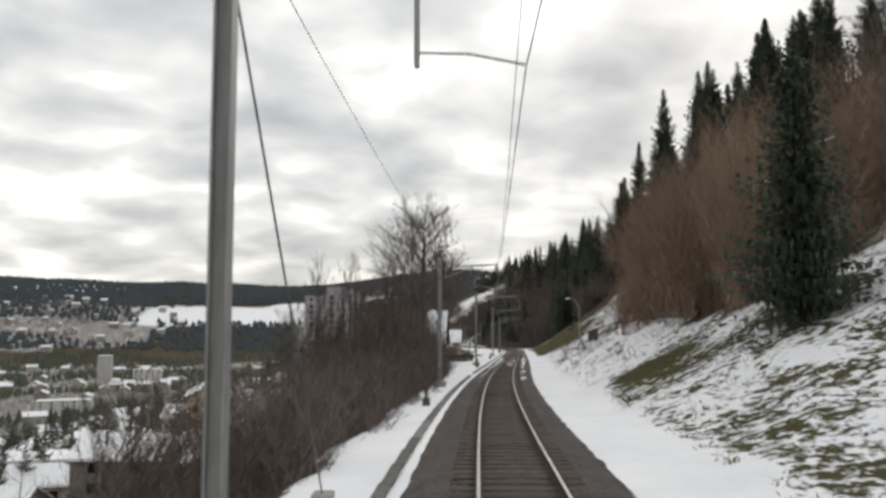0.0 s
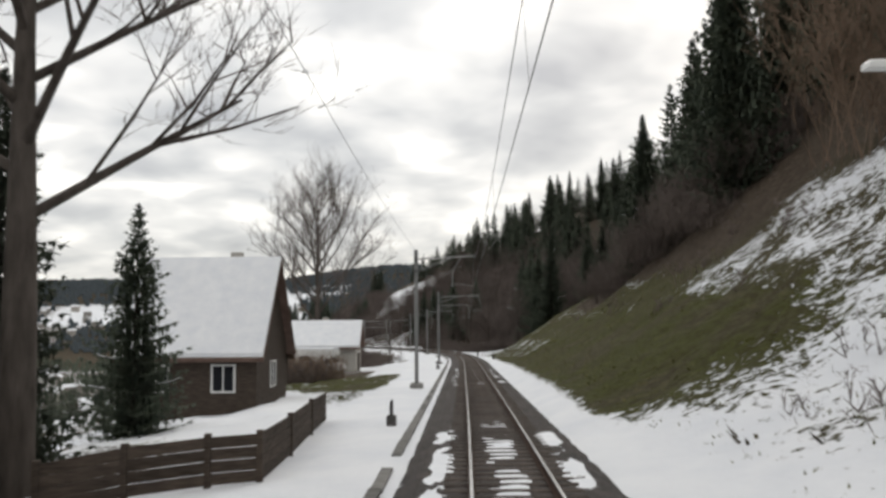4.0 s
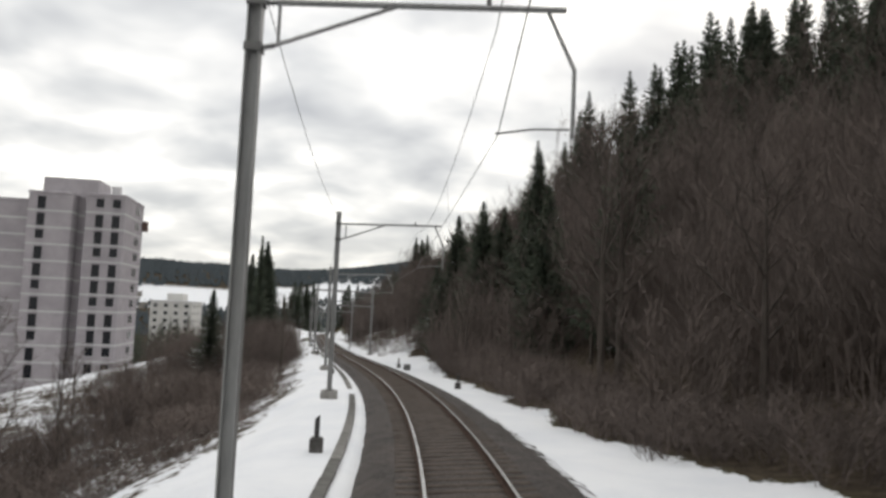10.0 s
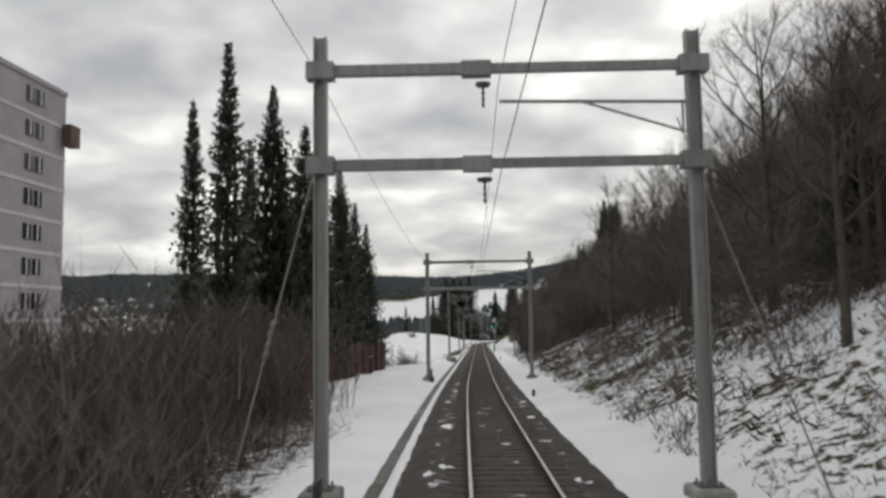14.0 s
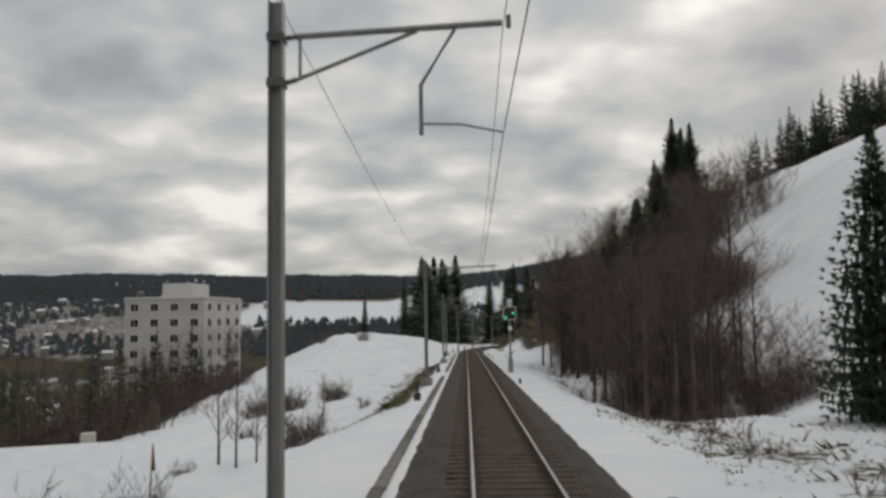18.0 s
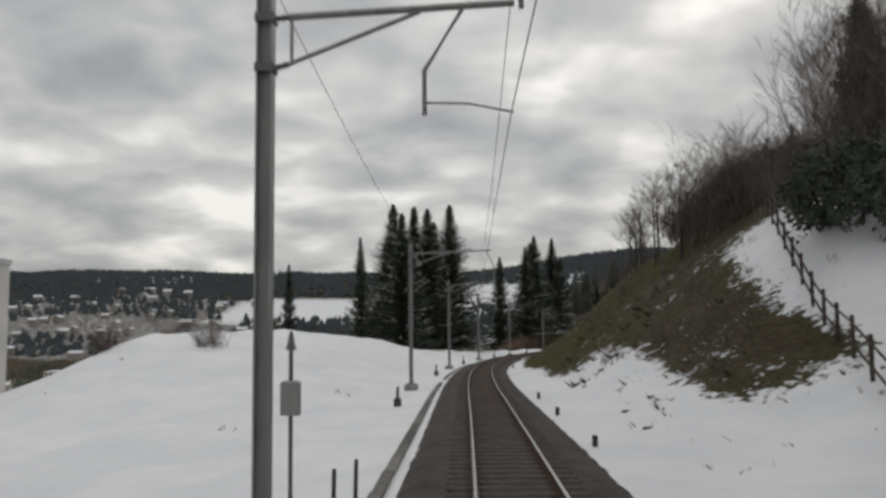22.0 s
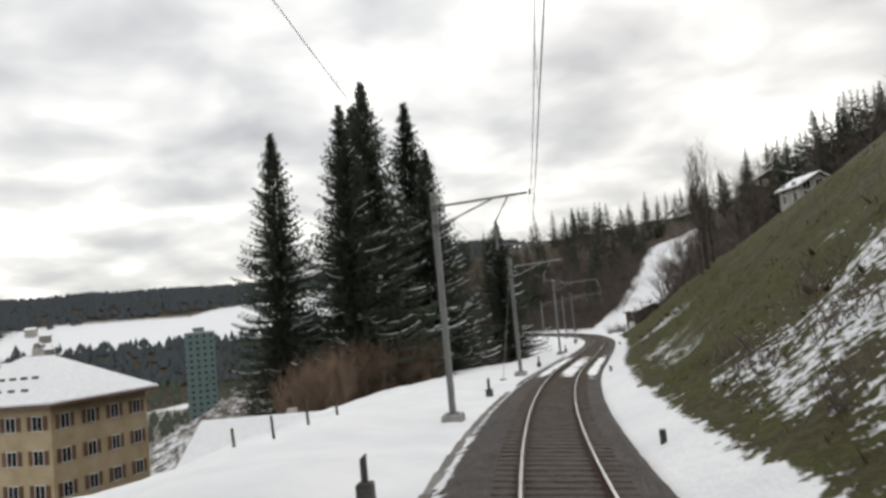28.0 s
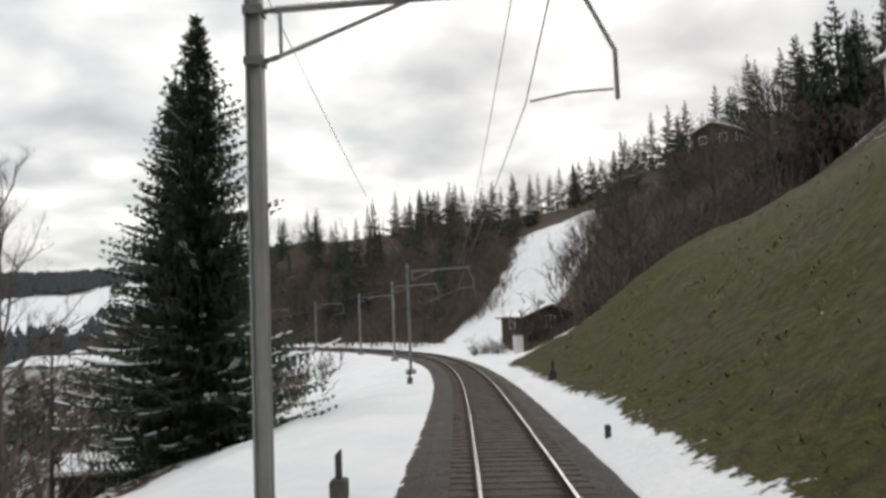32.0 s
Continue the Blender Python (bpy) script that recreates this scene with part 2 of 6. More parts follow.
TILE = material("roof_tiles", [(0.09, 0.06, 0.05), (0.16, 0.11, 0.09)], 0.85, 2, bump=0.4, spread=0.2)
WHITE = material("white_paint", [(0.62, 0.62, 0.61), (0.74, 0.74, 0.72)], 0.45, 1.0, spread=0.05)
RUBBER = material("rubber", [(0.02, 0.02, 0.02), (0.03, 0.03, 0.03)], 0.8)
ASPHALT = material("wet_gravel", [(0.1, 0.092, 0.082), (0.18, 0.165, 0.15)], 0.8, 1.2, bump=0.4, fine=20)


def needle_material(name, dark, light, snowy):
    """Needles: greens, hazed blue-grey for the far wood, that vary from tree to tree, with snow lying where a branch
    faces up.
    """
    m = bpy.data.materials.new(name)
    m.use_nodes = True
    t = m.node_tree
    b = t.nodes["Principled BSDF"]
    b.inputs["Roughness"].default_value, b.inputs["Specular IOR Level"].default_value = 0.9, 0.1
    co = node(t, "ShaderNodeTexCoord").outputs["Object"]
    n = node(t, "ShaderNodeTexNoise", [("Vector", co)], Scale=0.9, Detail=5.0).outputs[0]
    c = ramp(t, n, [(0.3, dark), (0.7, light)])
    info = node(t, "ShaderNodeObjectInfo")
    c = node(t, "ShaderNodeHueSaturation", [("Color", c), ("Value", math_node(t, "ADD", math_node(t, "MULTIPLY", info.outputs["Random"], 0.5), 0.75))]).outputs[0]
    if snowy:
        patch = node(t, "ShaderNodeTexNoise", [("Vector", co)], Scale=1.4, Detail=3.0).outputs[0]
        fac = ramp(t, patch, [(0.66 - snowy, (0, 0, 0)), (0.7 - snowy, (1, 1, 1))])
        mix = node(t, "ShaderNodeMix", [(0, fac), (6, c)], data_type="RGBA")
        mix.inputs[7].default_value = (0.6, 0.62, 0.66, 1)
        c = mix.outputs[2]
    t.links.new(c, b.inputs["Base Color"])
    return m


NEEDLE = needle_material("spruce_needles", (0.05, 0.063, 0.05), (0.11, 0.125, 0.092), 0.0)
# distance haze is put into this base colour, so the needles turn blue-grey
HAZED_WOOD = needle_material("hazed_wood", (0.05, 0.06, 0.066), (0.075, 0.087, 0.095), 0.0)
TEAL = material("teal_cladding", [(0.1, 0.15, 0.15), (0.14, 0.19, 0.185)], 0.8, 0.3)
EARTH = material("matted_earth", [(0.028, 0.022, 0.014), (0.06, 0.05, 0.026), (0.1, 0.085, 0.05)], 0.95, 2.0)
TUFT = material("winter_grass", [(0.06, 0.056, 0.016), (0.1, 0.1, 0.026), (0.16, 0.15, 0.06)], 0.95, 1.3)


def glass_material():
    m = bpy.data.materials.new("window_glass")
    m.use_nodes = True
    b = m.node_tree.nodes["Principled BSDF"]
    b.inputs["Base Color"].default_value, b.inputs["Roughness"].default_value, b.inputs["Metallic"].default_value = (0.014, 0.015, 0.018, 1), 0.15, 0.0
    b.inputs["Specular IOR Level"].default_value = 0.2
    return m


def lamp_material(name, color, strength):
    m = bpy.data.materials.new(name)
    m.use_nodes = True
    b = m.node_tree.nodes["Principled BSDF"]
    b.inputs["Base Color"].default_value = (*color, 1)
    b.inputs["Emission Color"].default_value, b.inputs["Emission Strength"].default_value = (*color, 1), strength
    return m


GLASS, GREEN_LAMP = glass_material(), lamp_material("green_signal_lamp", (0.04, 0.85, 0.42), 2.2)

# ---- the line on the plan ----
# the railway line: heading (degrees), rail height and cant at stations along it (metres)
KNOTS = list(range(0, 676, 25)) + [700, 725, 750, 775, 800, 850, 900, 950, 1000]
HEADING = [-1.68, -3.02, -4.80, -6.01, -5.81, -5.56, -5.46, -5.54, -3.93, -0.34, 4.68, 9.33, 11.62, 11.51, 11.08, 10.23, 10.20, 10.22, 10.17, 10.22, 10.18, 10.47, 8.30, 3.85, -0.92, -5.01, -9.72, -13.72, -13.00, -12.20, -9.00, -2.50, 6.00, 22.00, 38.00, 50.00, 55.00]
RAIL = [0.01, -0.61, -1.25, -1.90, -2.58, -3.28, -3.99, -4.73, -5.45, -6.15, -6.83, -7.52, -8.21, -8.87, -9.48, -10.07, -10.65, -11.22, -11.79, -12.35, -12.91, -13.46, -14.03, -14.61, -15.19, -15.78, -16.38, -16.98, -17.50, -18.00, -18.40, -18.70, -19.00, -19.50, -20.00, -20.50, -21.00]
CANT = [-0.9, -0.2, 0.2, -0.4, -0.3, -0.1, 0.0, -0.0, -1.4, -3.1, -4.1, -3.3, -1.3, 0.2, 0.5, 0.2, 0.0, -0.1, 0.0, -0.2, -0.1, 0.3, 2.1, 3.8, 4.4, 4.4, 4.4, 3.0, 1.5, 0.0, -1.0, -2.5, -3.0, -3.0, -3.0, -2.0, 0.0]
START = (0.860, -0.029)
STEP = 0.5
SGRID = np.arange(-60, 1000, STEP)
_turn = np.radians(np.interp(SGRID, KNOTS, HEADING))
_mid = (_turn[1:] + _turn[:-1]) / 2
_x = np.concatenate([[0], np.cumsum(-np.sin(_mid) * STEP)])
_y = np.concatenate([[0], np.cumsum(np.cos(_mid) * STEP)])
_x += START[0] - _x[120]
_y += START[1] - _y[120]
_z = np.interp(SGRID, KNOTS, RAIL) + np.where(SGRID < 0, -SGRID * 0.0245, 0)


def line_heading(s):
    return np.interp(s, SGRID, _turn)


def on_line(s, u, z):
    """World points at s metres along the line, u to its right and z above the rails (arrays)."""
    h = np.interp(s, SGRID, _turn)
    return np.stack([np.interp(s, SGRID, _x) + u * np.cos(h), np.interp(s, SGRID, _y) + u * np.sin(h), np.interp(s, SGRID, _z) + z + 0 * h], -1)


def canted(s, u, z):
    a = np.radians(np.interp(s, KNOTS, CANT))
    return on_line(s, u * np.cos(a) + z * np.sin(a), z * np.cos(a) - u * np.sin(a))


def place(s, u, z, turn=0.0):
    """A pose on the line: x points right of the track, y along it."""
    x, y, h = (float(v) for v in on_line(s, u, z))
    return Matrix.Translation((x, y, h)) @ Matrix.Rotation(float(line_heading(s)) + radians(turn), 4, "Z")


# ---- mesh helpers ----
class Shape:
    """Vertices and faces gathered for one mesh."""

    def __init__(self):
        self.v, self.f = [], []

    def add(self, verts, faces):
        k = len(self.v)
        self.v.extend(tuple(p) for p in verts)
        self.f.extend(tuple(i + k for i in f) for f in faces)
        return self

    def box(self, x0, y0, z0, x1, y1, z1):
        return self.add([(x0, y0, z0), (x1, y0, z0), (x1, y1, z0), (x0, y1, z0), (x0, y0, z1), (x1, y0, z1), (x1, y1, z1), (x0, y1, z1)],
                        [(3, 2, 1, 0), (4, 5, 6, 7), (0, 1, 5, 4), (1, 2, 6, 5), (2, 3, 7, 6), (3, 0, 4, 7)])

    def slab(self, x0, y0, z0, x1, y1, z1, e=0.03):
        """A box with its upper edges chamfered."""
        return self.add([(x0, y0, z0), (x1, y0, z0), (x1, y1, z0), (x0, y1, z0), (x0, y0, z1 - e), (x1, y0, z1 - e), (x1, y1, z1 - e), (x0, y1, z1 - e),
                         (x0 + e, y0 + e, z1), (x1 - e, y0 + e, z1), (x1 - e, y1 - e, z1), (x0 + e, y1 - e, z1)],
                        [(3, 2, 1, 0), (8, 9, 10, 11), (0, 1, 5, 4), (1, 2, 6, 5), (2, 3, 7, 6), (3, 0, 4, 7), (4, 5, 9, 8), (5, 6, 10, 9), (6, 7, 11, 10), (7, 4, 8, 11)])

    def tube(self, points, radii, sides=6, cap=True):
        pts = [Vector(p) for p in points]
        if isinstance(radii, (int, float)):
            radii = [radii] * len(pts)
        verts, faces = [], []
        for i, p in enumerate(pts):
            d = (pts[min(i + 1, len(pts) - 1)] - pts[max(i - 1, 0)]).normalized()
            a = d.cross(Vector((0, 0, 1)) if abs(d.z) < 0.9 else Vector((1, 0, 0))).normalized()
            b = d.cross(a)
            for k in range(sides):
                w = 2 * math.pi * k / sides
                verts.append(p + (a * math.cos(w) + b * math.sin(w)) * radii[i])
        for i in range(len(pts) - 1):
            for k in range(sides):
                q = (k + 1) % sides
                faces.append((i * sides + k, i * sides + q, (i + 1) * sides + q, (i + 1) * sides + k))
        if cap:
            faces += [tuple(range(sides))[::-1], tuple((len(pts) - 1) * sides + k for k in range(sides))]
        return self.add(verts, faces)

    def gable(self, x0, x1, y0, y1, z0, rise, over=0.0, thick=0.2, ridge_y=True):
        """A pitched roof of two slabs over the rectangle, its ridge along y (or along x)."""
        cx = (x0 + x1) / 2 if ridge_y else (y0 + y1) / 2
        half = (x1 - x0) / 2 if ridge_y else (y1 - y0) / 2
        k = rise / half
        for side in (-1, 1):
            a0, a1 = cx, cx + side * (half + over)
            b0, b1 = (y0 - over, y1 + over) if ridge_y else (x0 - over, x1 + over)
            za, zb = z0 + rise, z0 - over * k
            q = [(a0, b0, za), (a1, b0, zb), (a1, b1, zb), (a0, b1, za)]
            q = [p if ridge_y else (p[1], p[0], p[2]) for p in q]
            self.add(q + [(x, y, z + thick) for x, y, z in q], [(0, 1, 2, 3), (7, 6, 5, 4), (0, 4, 5, 1), (1, 5, 6, 2), (2, 6, 7, 3), (3, 7, 4, 0)])
        return self

    def mesh(self, name, mat, smooth=False):
        me = bpy.data.meshes.new(name)
        me.from_pydata(self.v, [], self.f)
        me.materials.append(mat)
        if smooth:
            me.polygons.foreach_set("use_smooth", [True] * len(me.polygons))
        me.update()
        return me


def part(name, shape, mat, parent=None, label="", smooth=False):
    ob = new(name, shape.mesh(name, mat, smooth) if isinstance(shape, Shape) else shape)
    if parent:
        ob.parent = parent
    return tagged(ob, label)


def thing(name, m, label, category, group="", kind=""):
    ob = new(name)
    ob.empty_display_size = 0.2
    ob.matrix_world = m
    return tagged(ob, label, category, group, kind)


# ---- the lie of the land: heights over the rails at 4.5, 8, 14, 25, 45 and 90 m from the track ----
OUT = [4.5, 8, 14, 25, 45, 90, 170]
RIGHT_A = [
    (-60, -.4, .2, 1.6, 7, 19, 45), (10, -.4, .2, 1.6, 7, 19, 45), (40, -.3, 1.0, 4.5, 11, 23, 48), (70, -.3, 1.6, 5.2, 13, 27, 56), (105, -.1, 1.2, 4.6, 13, 30, 60),
    (125, .7, 2.8, 7.2, 17, 35, 66), (160, .7, 2.8, 7.2, 18, 38, 70), (180, .2, 2.0, 5.4, 12, 26, 54), (208, -.2, 1.8, 6.0, 12, 22, 47), (228, -.45, -.3, 1, 8, 19, 45), (250, -.45, -.4, .8, 8, 20, 46),
    (290, -.45, 0, 3, 10, 22, 48), (320, -.4, .3, 4, 12, 25, 50)]
RIGHT_B = [
    (345, -.1, 1.6, 5, 13, 27, 52), (400, -.2, 1.2, 4.5, 12, 26, 50), (430, -.45, -1, -.5, 6, 20, 46), (455, -.6, -2.5, -3.5, 1, 16, 44), (485, -.5, -1, 0, 6, 20, 46),
    (505, -.45, 0, 1.5, 9, 23, 48), (535, .1, 2.6, 7.4, 15, 26, 44), (562, .6, 3.1, 8.6, 14.8, 24, 44), (610, .6, 3.1, 8.6, 16, 27, 52), (690, .6, 3.0, 8.4, 15.2, 28, 54), (722, .6, 2.9, 8.0, 13.8, 27, 55), (742, .5, 2.7, 7.2, 12.2, 26, 55),
    (772, -.4, -.2, .8, 6.5, 21, 50), (815, -.4, 0, 2, 7.5, 19, 43), (870, -.4, 0, 2, 7, 16, 33), (1000, -.4, .2, 2.5, 7, 16, 32)]
LEFT_A = [
    (-60, -.6, -2.2, -5.5, -11, -20, -38), (60, -.5, -1.8, -5, -10, -19, -37), (90, -.45, -.8, -3.5, -8, -17, -35), (115, -.45, -.6, -1.2, -5, -14, -33),
    (140, -.4, -.7, -1, -2, -8, -28), (185, -.4, -.8, -1.1, -2.5, -9, -28), (212, -.4, -.9, -1.9, -6, -13, -28), (250, -.5, -2, -5, -9, -14, -26),
    (320, -.5, -1.6, -4, -7, -10, -24), (350, -.3, -.2, -.5, -2.5, -8, -24)]
LEFT_B = [
    (400, -.4, -.5, -1.2, -5, -12, -28), (425, -.5, -1.6, -4.2, -7, -12, -30), (455, -.8, -3, -5, -6.5, -9, -28), (490, -.8, -2, -4, -5.7, -9, -28),
    (520, -.6, -.8, -1, -2.5, -7, -26), (550, -.4, .3, 2.2, 3.2, -6, -26), (575, -.4, .6, 2.4, 3.6, -6, -26), (600, -.35, .2, .8, .5, -8, -28),
    (640, -.35, 0, -1.2, -6, -12.5, -31), (690, -.4, -.5, -1.0, -3.4, -12, -32), (720, -.4, -1, -3, -7, -14, -32), (1000, -.4, -1, -3, -7, -14, -32)]
RIGHT, LEFT = np.array(RIGHT_A + RIGHT_B), np.array(LEFT_A + LEFT_B)


def smooth_between(x, knots, values):
    """Interpolates with level tangents at the stations, so that the land has no creases there."""
    i = np.clip(np.searchsorted(knots, x) - 1, 0, len(knots) - 2)
    w = np.clip((x - knots[i]) / (knots[i + 1] - knots[i]), 0, 1)
    w = w * w * (3 - 2 * w)
    return values[i] * (1 - w) + values[i + 1] * w


def relief(s, u):
    """Height of the ground over the rails, without the roughness."""
    s, u = np.broadcast_arrays(np.asarray(s, float), np.asarray(u, float))
    z = np.empty(s.shape)
    for side, table in ((1, RIGHT), (-1, LEFT)):
        cols = np.stack([smooth_between(s, table[:, 0], table[:, k]) for k in range(1, 7)], -1)
        last = cols[..., 5:6] + (cols[..., 5:6] - cols[..., 4:5]) * (0.75 if side > 0 else 0.9)
        cols = np.concatenate([np.full(s.shape + (1,), -0.75), np.full(s.shape + (1,), -0.4), cols, last], -1)
        outs = np.array(([1.62, 1.95] if side > 0 else [1.85, 2.2]) + OUT)
        a = np.clip(u * side, outs[0], 170)
        i = np.clip(np.searchsorted(outs, a) - 1, 0, len(outs) - 2)
        w = (a - outs[i]) / (outs[i + 1] - outs[i])
        h = np.take_along_axis(cols, i[..., None], -1)[..., 0] * (1 - w) + np.take_along_axis(cols, i[..., None] + 1, -1)[..., 0] * w
        z = np.where(u * side >= 0, h, z)
    return z


def wobble(x, y, size, seed=0):
    """Smooth value noise in -1..1 over the plan."""
    x, y = np.asarray(x) / size + 100.3 + seed * 17.7, np.asarray(y) / size + 100.7 + seed * 31.1
    ix, iy = np.floor(x), np.floor(y)
    fx, fy = x - ix, y - iy
    fx, fy = fx * fx * (3 - 2 * fx), fy * fy * (3 - 2 * fy)
    h = lambda a, b: np.modf(np.sin(a * 127.1 + b * 311.7 + seed) * 43758.5453)[0]
    return (h(ix, iy) * (1 - fx) + h(ix + 1, iy) * fx) * (1 - fy) + (h(ix, iy + 1) * (1 - fx) + h(ix + 1, iy + 1) * fx) * fy


def rough(s, u):
    s, u = np.asarray(s, float), np.asarray(u, float)
    grow = np.clip((np.abs(u) - 2.6) / 5, 0, 1)
    return grow * (0.11 * wobble(s, u, 1.1, 1) + 0.19 * wobble(s, u, 2.7, 2) + 0.3 * np.clip((np.abs(u) - 5) / 10, 0, 1) * wobble(s, u, 7, 3)) + 0.03 * wobble(s, u, 0.7, 4) * np.clip((np.abs(u) - 1.8) * 4, 0, 1)


def ground_z(s, u):
    return float(relief(s, u) + rough(s, u))


def stand(s, u, turn=0.0, sink=0.0):
    """A pose with its foot on the ground."""
    return place(s, u, ground_z(s, u) - sink, turn)


# stretches of bare grass: s from, s to, u from, u to, how bare (0 snow, 1 grass), how brown the litter
BARE_RIGHT = [(-60, 34, 5, 9.5, .5, 0), (20, 60, 7, 60, .5, .4), (24, 50, 4.6, 12, .42, .1), (37, 47, 6, 10, .85, 0), (48, 116, 5, 13, .3, .5), (48, 150, 13, 170, .9, .9), (94, 137, 11, 19, .46, .6), (114, 200, 3.3, 11, 1.1, 0.05), (196, 226, 4.2, 11, 1.1, 0.05), (135, 204, 10.5, 14, 1.0, .3), (135, 204, 14, 30, 1.0, .95), (204, 234, 11, 24, 1.05, .2), (166, 226, 4.4, 9.5, .66, .05), (216, 231, 12, 24, .95, .2), (231, 237, 14, 24, .8, .9), (150, 300, 20, 170, .95, .9),
              (326, 350, 4.2, 14, .32, .8), (346, 402, 4.2, 14, .52, .6), (326, 402, 14, 170, .85, .9), (402, 440, 4.8, 10.5, .42, .3), (402, 447, 9, 170, -.1, .3), (447, 482, 8, 17, .25, .9), (480, 506, 8, 27, .35, .9), (512, 548, 4.6, 11, .2, .5), (530, 560, 8, 40, .82, .75), (502, 532, 13.6, 40, -.1, .6), (513, 537, 7.4, 13, .84, .75), (534, 566, 4.2, 9, .8, .35),
              (548, 752, 20, 170, .75, .9), (548, 752, 3.25, 25, 1.0, 0.08), (555, 592, 4.6, 26, .85, .45), (592, 612, 4.1, 8, .55, 0), (618, 642, 4.1, 11, .52, 0), (648, 664, 4.1, 7, .6, 0), (680, 697, 4.2, 9, .46, 0), (752, 1000, 9, 170, 1.0, .95)]
BARE_LEFT = [(158, 176, 9.5, 24, .9, .9), (84, 118, 9, 40, .55, .9), (128, 160, 6.2, 9, .6, .3), (140, 163, 6.2, 16, .85, .05), (120, 215, 17, 60, .45, .8), (436, 500, 3.6, 6.6, .8, .1), (440, 500, 6.6, 8.4, .5, .2), (436, 560, 36, 60, .9, .95),
             (585, 700, 18, 60, .6, .9), (676, 706, 17, 60, .9, .95), (692, 706, 13.5, 60, .9, .95), (700, 1000, 12, 60, .6, .9)]
# where the snow beside the track ends and the wood floor begins
EDGE_RIGHT = np.array([(230, 9), (238, 13), (246, 7.5), (255, 5.2), (290, 4.8), (299, 6.3), (315, 7.6), (328, 7.0)])
EDGE_LEFT = np.array([(-60, 5), (18, 4.6), (62, 4.6), (84, 5.8), (105, 8.6), (113, 14), (150, 24), (160, 14.5), (167, 10.8), (181, 12), (195, 12.5), (204, 13.5), (214, 12.2), (222, 10), (231, 7.6), (264, 6), (280, 5.4), (324, 4.7), (346, 4.7)])


def bareness(s, u):
    """How much grass shows, and how brown it is, over arrays of s and u."""
    cover, brown = np.full(s.shape, -0.35), np.zeros(s.shape)
    cover, brown = np.where(np.abs(u) > 60, 0.5, cover), np.where(np.abs(u) > 60, 0.8, brown)
    for side, table in ((1, BARE_RIGHT), (-1, BARE_LEFT)):
        for s0, s1, u0, u1, c, l in table:
            edge = lambda x, w: np.clip(x / w + 0.5, 0, 1)
            a = u * side
            w = edge(s - s0, 8) * edge(s1 - s, 8) * edge(a - u0, 1.2) * edge(u1 - a, 3)
            cover, brown = cover * (1 - w) + c * w, brown * (1 - w) + l * w
        table, fill = (EDGE_RIGHT, 1.0) if side > 0 else (EDGE_LEFT, np.where(s > 120, 0.5, 0.85))
        line = np.interp(s, table[:, 0], table[:, 1]) + 0.7 * wobble(s, u, 2.2, 41)
        w = edge(s - table[0, 0], 8) * edge(table[-1, 0] - s, 8) * edge(u * side - line, 0.8) * (np.abs(u) < 120)
        if side < 0:
            w = w * (1 - edge(s - 108, 8) * edge(156 - s, 8)) * (1 - 0.45 * edge(s - 150, 8) * edge(222 - s, 8))
        else:
            gully = edge(11 - np.abs(s - 797 - 0.95 * (u - 12)), 5) * edge(u - 9, 4) * edge(60 - u, 4)
            cover = cover * (1 - gully) - 0.45 * gully
        cover, brown = cover * (1 - w) + fill * w, brown * (1 - w) + 0.92 * w
    return cover, brown


def grid_faces(n, m):
    """Faces of a grid of n by m vertices."""
    a = (np.arange(n - 1)[:, None] * m + np.arange(m - 1)[None, :]).ravel()
    return np.stack([a, a + 1, a + m + 1, a + m], -1)


def far_height(x, y):
    """The valley, its far ridge and the high ground behind the cutting, in world heights."""
    left = -58 - 0.022 * np.clip(y, -300, 900)
    d = np.hypot(x + 300, y - 300)
    ridge = np.clip((np.hypot((x + 200) * 0.9, y - 200) - 1000) / 1100, 0, 1)
    ridge = ridge * ridge * (3 - 2 * ridge)
    z = left + ridge * (175 + 28 * wobble(x, y, 520, 8) + 8 * wobble(x, y, 150, 9)) + 5 * wobble(x, y, 160, 5)
    high = np.clip((x - 120) / 260, 0, 1)
    return z * (1 - high) + (75 + 20 * wobble(x, y, 300, 7)) * high


def settled(x, y):
    """Where houses stand on the far side of the valley."""
    return ((x + 790) / 290) ** 2 + ((y - 1560) / 230) ** 2 < 1


